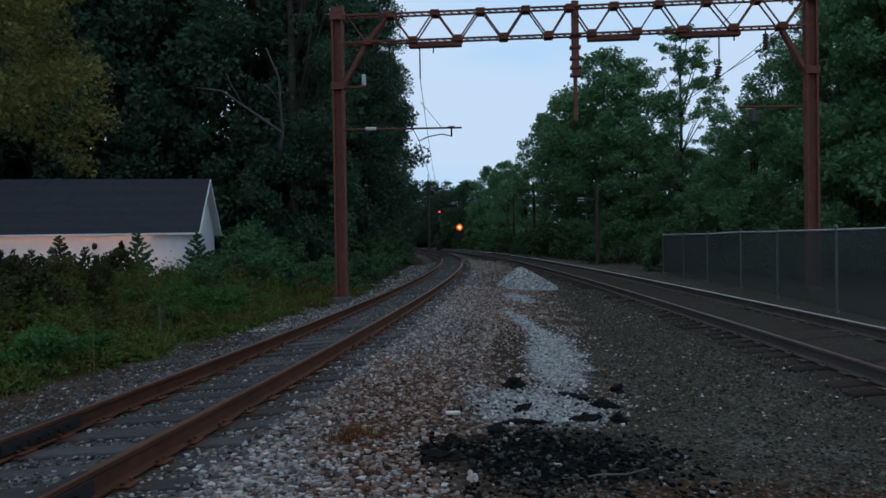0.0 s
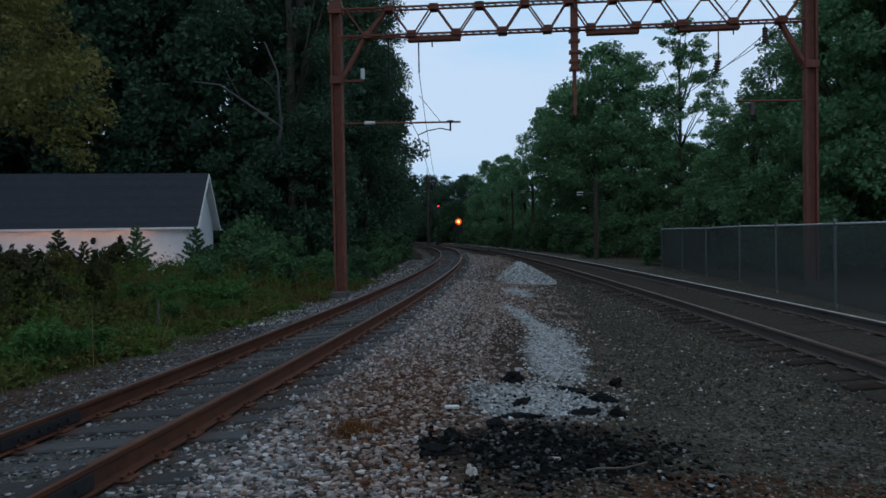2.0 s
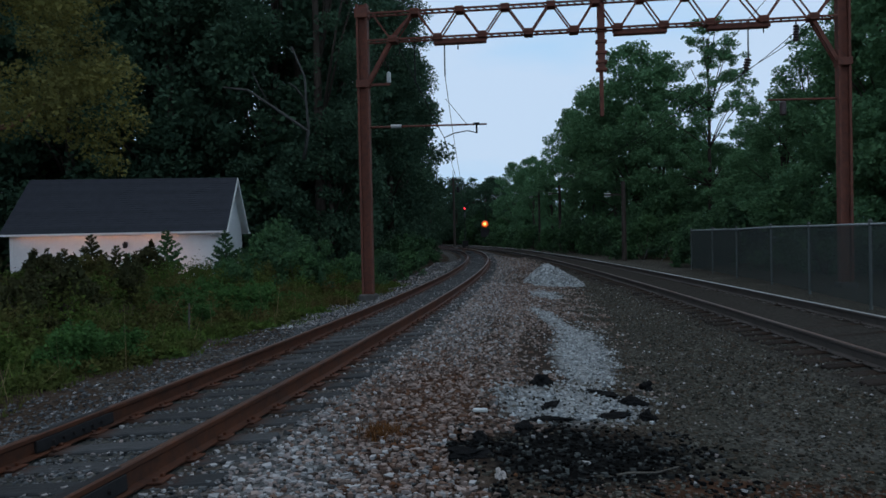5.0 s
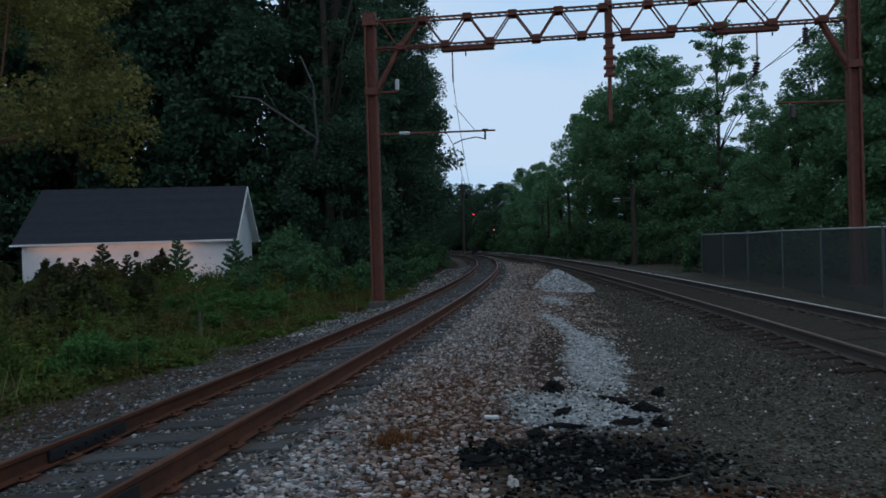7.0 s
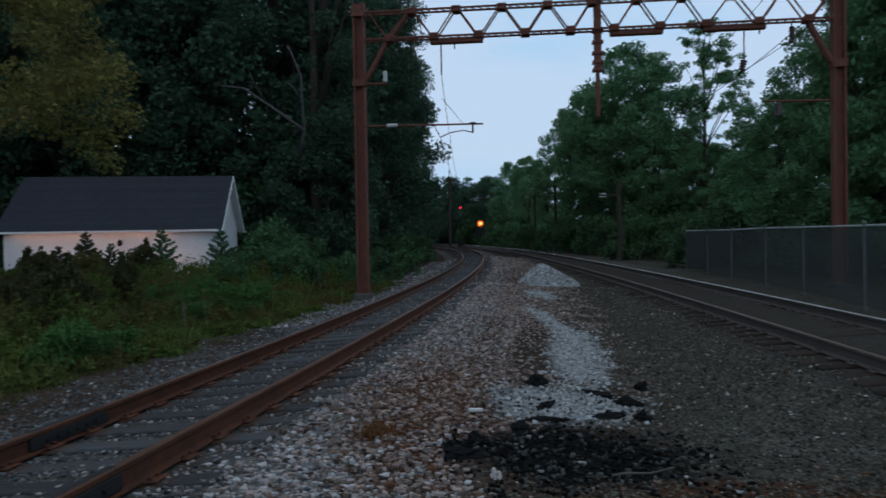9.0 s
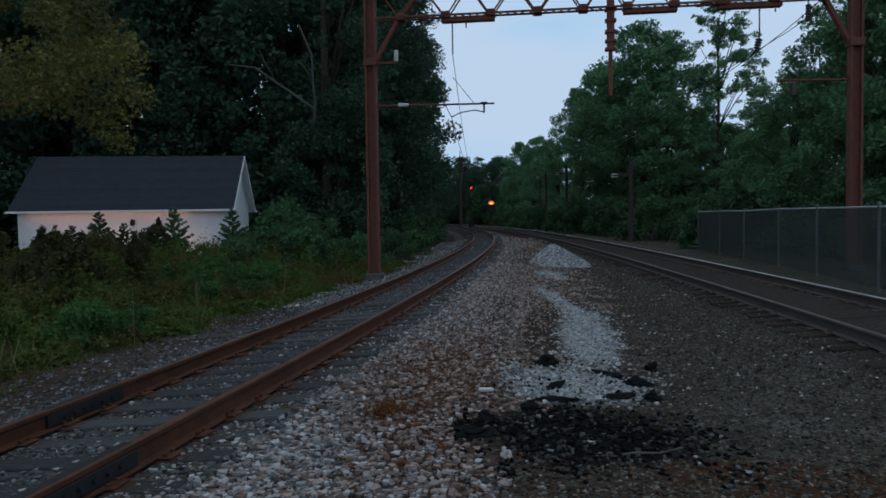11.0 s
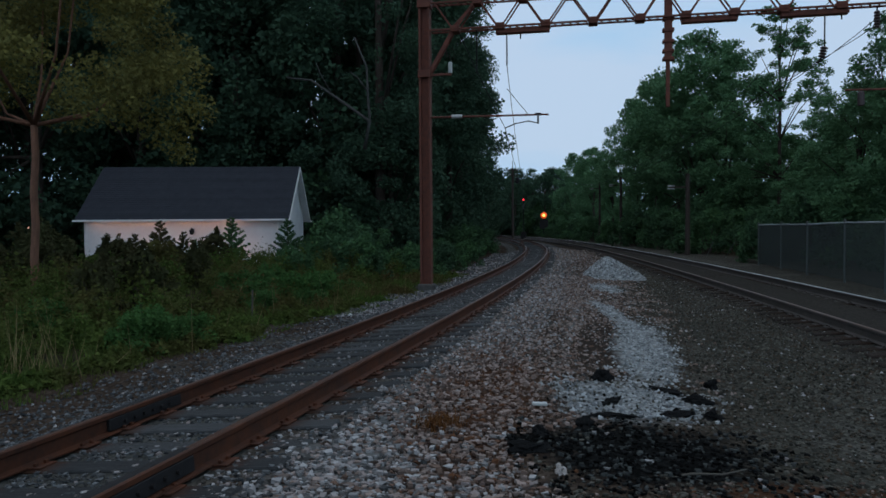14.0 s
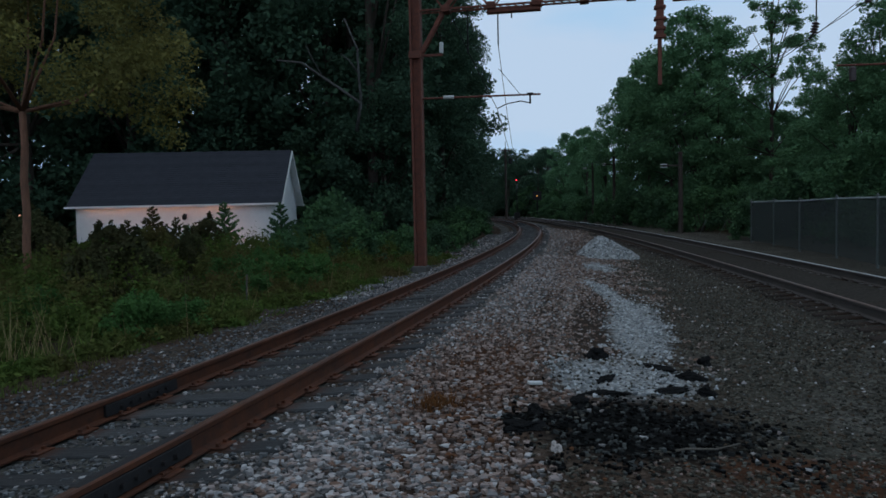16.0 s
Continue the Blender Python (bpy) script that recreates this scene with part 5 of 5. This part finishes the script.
def build_heap():
    """A low cone of whitish stone between the tracks."""
    rng = np.random.default_rng(5)
    cx, cy = 2.72, 26.6
    nx = 40
    v, f = [], []
    for j in range(nx):
        for i in range(nx):
            x, y = cx - 2.0 + 4.3 * i / (nx - 1), cy - 2.6 + 5.2 * j / (nx - 1)
            r = math.hypot((x - cx) / (0.78 if x < cx else 1.30), (y - cy) / 1.6)
            h = max(0.0, 1.06 - math.sqrt(r * r + 0.05) + 0.10 * noise.noise((x * 0.9, y * 0.9, 6.0)) * min(1, r * 2)) * 0.86
            h = h * (0.94 + 0.10 * noise.noise((x * 1.2, y * 1.2, 1)))
            v.append((x, y, ground_z(x, y) - 0.03 + h + 0.03 * noise.noise((x * 6, y * 6, 3))))
    idx = np.arange(nx * nx).reshape(nx, nx)
    f = np.stack([idx[:-1, :-1], idx[:-1, 1:], idx[1:, 1:], idx[1:, :-1]], -1).reshape(-1, 4)
    mt = plain("whitish_heap_stone", c4(0.44, 0.46, 0.46), c4(0.25, 0.26, 0.26), 9, 0.9, 0, 0.9, 0.03)
    h = raw("stone_heap", v, f, mt, None, "low heap of whitish crushed stone between the tracks", "stone heap", "", True)
    pl, sz = [], []
    for k in range(2600):
        a, r = rng.random() * 6.283, rng.random() ** 0.6
        x, y = cx + math.cos(a) * r * (0.78 if math.cos(a) < 0 else 1.30), cy + math.sin(a) * r * 1.6
        pl.append((x, y, ground_z(x, y) - 0.02 + max(0, 1.06 - math.sqrt(r * r + 0.05) + 0.10 * noise.noise((x * 0.9, y * 0.9, 6.0)) * min(1, r * 2)) * 0.86))
        sz.append(0.025 + 0.035 * rng.random())
    s = stones("heap_gravel", pl, sz, S_WHITE, "", 55, 0.25, "")
    s.parent = h


build_heap()


def lump(x, y, sx, sy, sz, seed, name, label, mat):
    bm = bmesh.new()
    bmesh.ops.create_icosphere(bm, subdivisions=3, radius=1.0)
    for v in bm.verts:
        d = 0.72 + 0.55 * noise.noise(v.co * 1.3 + Vector((seed, 0, 0))) + 0.30 * noise.noise(v.co * 3.4 + Vector((0, seed, 0)))
        v.co = Vector((v.co.x * sx * d, v.co.y * sy * d, v.co.z * sz * d))
    ob = part(name, bm, mat, None)
    ob.matrix_basis = pose(x, y, ground_z(x, y) + sz * 0.25, 0, 0, seed * 40)
    return tagged(ob, label, name.replace("_", " "), "lumps round the black patch" if name == "tar_lump" else "")


M_TAR = plain("black_tar", c4(0.007, 0.007, 0.007), c4(0.018, 0.018, 0.018), 8, 0.9, 0, 0.9, 0.015, spec=0.02)
for k, (x, y, sx, sy, sz) in enumerate(((0.76, 8.2, 0.15, 0.12, 0.12), (1.93, 8.3, 0.10, 0.09, 0.11), (1.35, 8.0, 0.30, 0.10, 0.035), (0.72, 6.75, 0.22, 0.09, 0.04), (1.30, 6.95, 0.30, 0.11, 0.05),
                                        (0.42, 6.25, 0.16, 0.10, 0.07), (0.05, 5.95, 0.16, 0.08, 0.06), (1.62, 7.6, 0.18, 0.09, 0.07), (-0.05, 5.55, 0.26, 0.12, 0.06), (0.75, 7.3, 0.2, 0.08, 0.05), (1.62, 6.95, 0.14, 0.1, 0.08))):
    lump(x, y, sx, sy, sz, k + 1.3, "tar_lump", "black lump of old tar on the ballast", M_TAR)
M_PALE1 = plain("single_pale_stone", c4(0.40, 0.36, 0.33), c4(0.30, 0.27, 0.25), 12, 0.85, 0, 0.6, 0.004)
lump(0.17, 5.13, 0.05, 0.09, 0.05, 9.1, "pale_stone", "single pale oblong stone on dark ballast", M_PALE1)


def build_chip():
    bm = bmesh.new()
    box(bm, -0.07, 0.07, -0.025, 0.025, 0, 0.03, 0.006)
    ob = part("white_block", bm, M_PORC, None)
    ob.matrix_basis = pose(0.06, 6.95, ground_z(0.06, 6.95) + 0.02, 3, 4, 12)
    return tagged(ob, "small white block lying on brown ballast", "block")


build_chip()


def build_odds():
    """A fallen stick, a marker stake by the weeds and leaning stakes beyond the far track."""
    straw = plain("bleached_wood", c4(0.12, 0.105, 0.085), c4(0.07, 0.06, 0.05), 9, 0.9, 0, 0.5, 0.004)
    bm = bmesh.new()
    limb(bm, [(-0.28, 0, 0), (-0.1, 0.02, 0.012), (0.1, -0.01, 0.006), (0.3, 0.03, 0.02)], 0.011, 0.005, 6)
    ob = part("stick", bm, straw, None, "", True)
    ob.matrix_basis = pose(1.18, 5.25, ground_z(1.18, 5.25) + 0.02, 0, 0, 14)
    tagged(ob, "thin bleached stick lying on black ballast", "stick")
    for k, (x, y, h, lean) in enumerate(((-6.3, 16.2, 0.72, 2), (10.9, 47.0, 1.0, 24), (11.5, 45.0, 1.1, 30), (12.1, 43.0, 1.0, 18))):
        bm = bmesh.new()
        box(bm, -0.016, 0.016, -0.014, 0.014, -0.15, h, 0.004)
        ob = part("stake", bm, straw if k == 0 else M_GALV, None)
        ob.matrix_basis = pose(x, y, ground_z(x, y), 0, lean, 10)
        tagged(ob, "pale upright marker stake among the weeds" if k == 0 else "leaning grey stake beyond the far track", "stake", "stakes")
    lump(-4.25, 17.2, 0.07, 0.07, 0.05, 5.7, "pale_stone", "single white stone on the dark track shoulder", M_PORC)


build_odds()


# ---- distant poles and signals ----
def build_far_poles():
    for k, (x, y, h, mat, r) in enumerate(((10.5, 50.5, 5.4, M_POLEWOOD, 0.17), (10.3, 84.0, 7.5, M_POLEWOOD, 0.18), (9.5, 100.0, 8.0, M_POLEWOOD, 0.16))):
        p = thing("line_pole", x, y, ground_z(x, y), 0, "slim %s pole standing before the trees" % ("brown wooden" if k == 0 else "dark wooden"), "pole", "poles beyond the far track")
        bm = bmesh.new()
        rod(bm, (0, 0, -0.3), (0, 0, h), r, r * 0.8, 10)
        part("shaft", bm, mat, p)
        bm = bmesh.new()
        box(bm, -1.15, 0.1, -0.05, 0.05, h - 0.95, h - 0.85, 0.01)
        arm = part("cross_arm", bm, M_POLEWOOD, p)
        for z in (0.0, 0.18):
            bm = bmesh.new()
            rod(bm, (-1.3, 0, h - 0.99 + z), (-0.85, 0, h - 0.99 + z), 0.035, None, 8)
            part("insulator", bm, M_PORC, arm, "pale porcelain insulator")
    x, y = -2.45, 122.0
    p = thing("utility_pole", x, y, ground_z(x, y), 0, "tall dark utility pole with cross-arms by the bend", "pole")
    bm = bmesh.new()
    rod(bm, (0, 0, -0.3), (0, 0, 11.6), 0.22, 0.17, 10)
    rod(bm, (0, 0, 11.5), (0, 0, 12.8), 0.06, 0.04, 8)
    part("shaft", bm, M_POLEWOOD, p)
    for z, w in ((11.3, 1.0), (10.4, 0.7)):
        bm = bmesh.new()
        box(bm, -w, w, -0.07, 0.07, z - 0.07, z + 0.07, 0.01)
        arm = part("cross_arm", bm, M_POLEWOOD, p)
        for sx in (-0.8, 0.8):
            bm = bmesh.new()
            rod(bm, (sx * w, 0, z + 0.05), (sx * w, 0, z + 0.35), 0.05, None, 8)
            part("insulator", bm, M_PORC, arm)
    bm = bmesh.new()
    lathe(bm, ((0.22, 0), (0.26, 0.05), (0.26, 0.85), (0.18, 0.95)), 12, Matrix.Translation((0.75, 0, 9.1)))
    box(bm, 0.1, 0.6, -0.04, 0.04, 9.4, 9.5, 0.01)
    part("transformer", bm, M_IRON, p)


build_far_poles()

M_RED = glow("red_signal_glow", c4(1.0, 0.03, 0.05), 5.0)
M_AMBER = glow("amber_lamp_glow", c4(1.0, 0.36, 0.07), 5.0)
M_AMBER_DIM = glow("amber_idle_glow", c4(1.0, 0.40, 0.08), 2.0)


def signal_head(parent, x, z, r, lens):
    bm = bmesh.new()
    lathe(bm, ((r * 2.1, 0), (r * 2.2, 0.03), (r * 2.1, 0.06)), 20, Matrix.Translation((x, 0, z)) @ Matrix.Rotation(math.pi / 2, 4, "X"))
    head = part("backplate", bm, M_IRON, parent)
    bm = bmesh.new()
    lathe(bm, ((r, 0), (r * 0.95, 0.05), (r * 0.5, 0.09), (r * 0.1, 0.10)), 18, Matrix.Translation((x, -0.06, z)) @ Matrix.Rotation(math.pi / 2, 4, "X"))
    part("lens", bm, lens, head, "glowing signal lens", True)
    return head


def build_signals():
    y = 133.0
    x = -0.75
    s = thing("railway_signal", x, y, ground_z(x, y), 0, "railway signal mast showing a red light by the bend", "signal")
    bm = bmesh.new()
    rod(bm, (0, 0.1, -0.3), (0, 0.1, 7.9), 0.09, 0.07, 10)
    part("mast", bm, M_IRON, s)
    signal_head(s, 0.0, 7.05, 0.11, M_RED)
    bm = bmesh.new()
    box(bm, -0.14, 0.14, -0.02, 0.1, 5.4, 6.3, 0.02)
    part("number_board", bm, M_GALV, s, "grey blank plate on the mast")
    bm = bmesh.new()
    box(bm, -0.5, 0.5, 0.02, 0.3, -0.1, 1.3, 0.03)
    part("relay_case", bm, M_IRON, s)
    y = 145.0
    x = 3.1
    s = thing("flashing_signal", x, y, ground_z(x, y), 0, "railway signal mast with a flashing amber lamp", "signal")
    bm = bmesh.new()
    rod(bm, (0, 0.25, -0.3), (0, 0.25, 4.7), 0.13, 0.11, 10)
    box(bm, -0.5, 0.5, 0.05, 0.5, 3.7, 5.1, 0.04)
    part("mast", bm, M_IRON, s)
    bm = bmesh.new()
    lathe(bm, ((0.27, 0), (0.26, 0.06), (0.17, 0.12), (0.04, 0.15)), 20, Matrix.Translation((0, 0.04, 4.42)) @ Matrix.Rotation(math.pi / 2, 4, "X"))
    part("lens", bm, M_AMBER, s, "bright amber flashing lens", True)
    # small glowing lens added before the plate for the lamp's dim state
    bm = bmesh.new()
    lathe(bm, ((0.1, 0), (0.09, 0.03), (0.02, 0.05)), 14, Matrix.Translation((0, -0.26, 4.42)) @ Matrix.Rotation(math.pi / 2, 4, "X"))
    part("dim_state_lens", bm, M_AMBER_DIM, s, "small amber lens added for the lamp's dim state", True)
    # glowing disc added round the lens to imitate the lamp's halo
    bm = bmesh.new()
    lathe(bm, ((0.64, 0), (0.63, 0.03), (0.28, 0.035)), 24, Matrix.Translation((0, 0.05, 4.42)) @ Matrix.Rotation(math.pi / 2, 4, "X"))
    part("halo_disc", bm, M_AMBER_HALO, s, "dim glowing disc standing in for the lamp's halo", True)
    # dark plate added to the signal; it drops to let the lamp flash
    bm = bmesh.new()
    box(bm, -0.84, 0.84, -0.015, 0.015, -0.84, 0.84, 0.01)
    sh = part("shutter", bm, M_IRON, s, "dark plate added to hide the lamp between flashes")
    sh.matrix_basis = Matrix.Translation((0, -0.2, 4.42))
    return sh


# dim emission that stands in for glare round the amber lamp
M_AMBER_HALO = glow("amber_halo_glow", c4(1.0, 0.13, 0.02), 0.40)
BLINK_PLATE = build_signals()


def motions():
    """The lamp shows for 0.76 s in every 1.30 s; the added plate covers it in between."""
    shut, clear = pose(0, -0.2, 4.42), pose(0, -0.2, 2.70)
    rows = [(0.0, clear), (0.03, clear), (0.13, shut)]
    t = 0.6
    while t < 16.0:
        rows += [(t - 0.07, shut), (t + 0.06, clear)]
        if t + 0.76 < 15.9:
            rows += [(t + 0.70, clear), (t + 0.82, shut)]
        t += 1.30
    rows.append((16.0, rows[-1][1]))
    walk(BLINK_PLATE, rows)


motions()
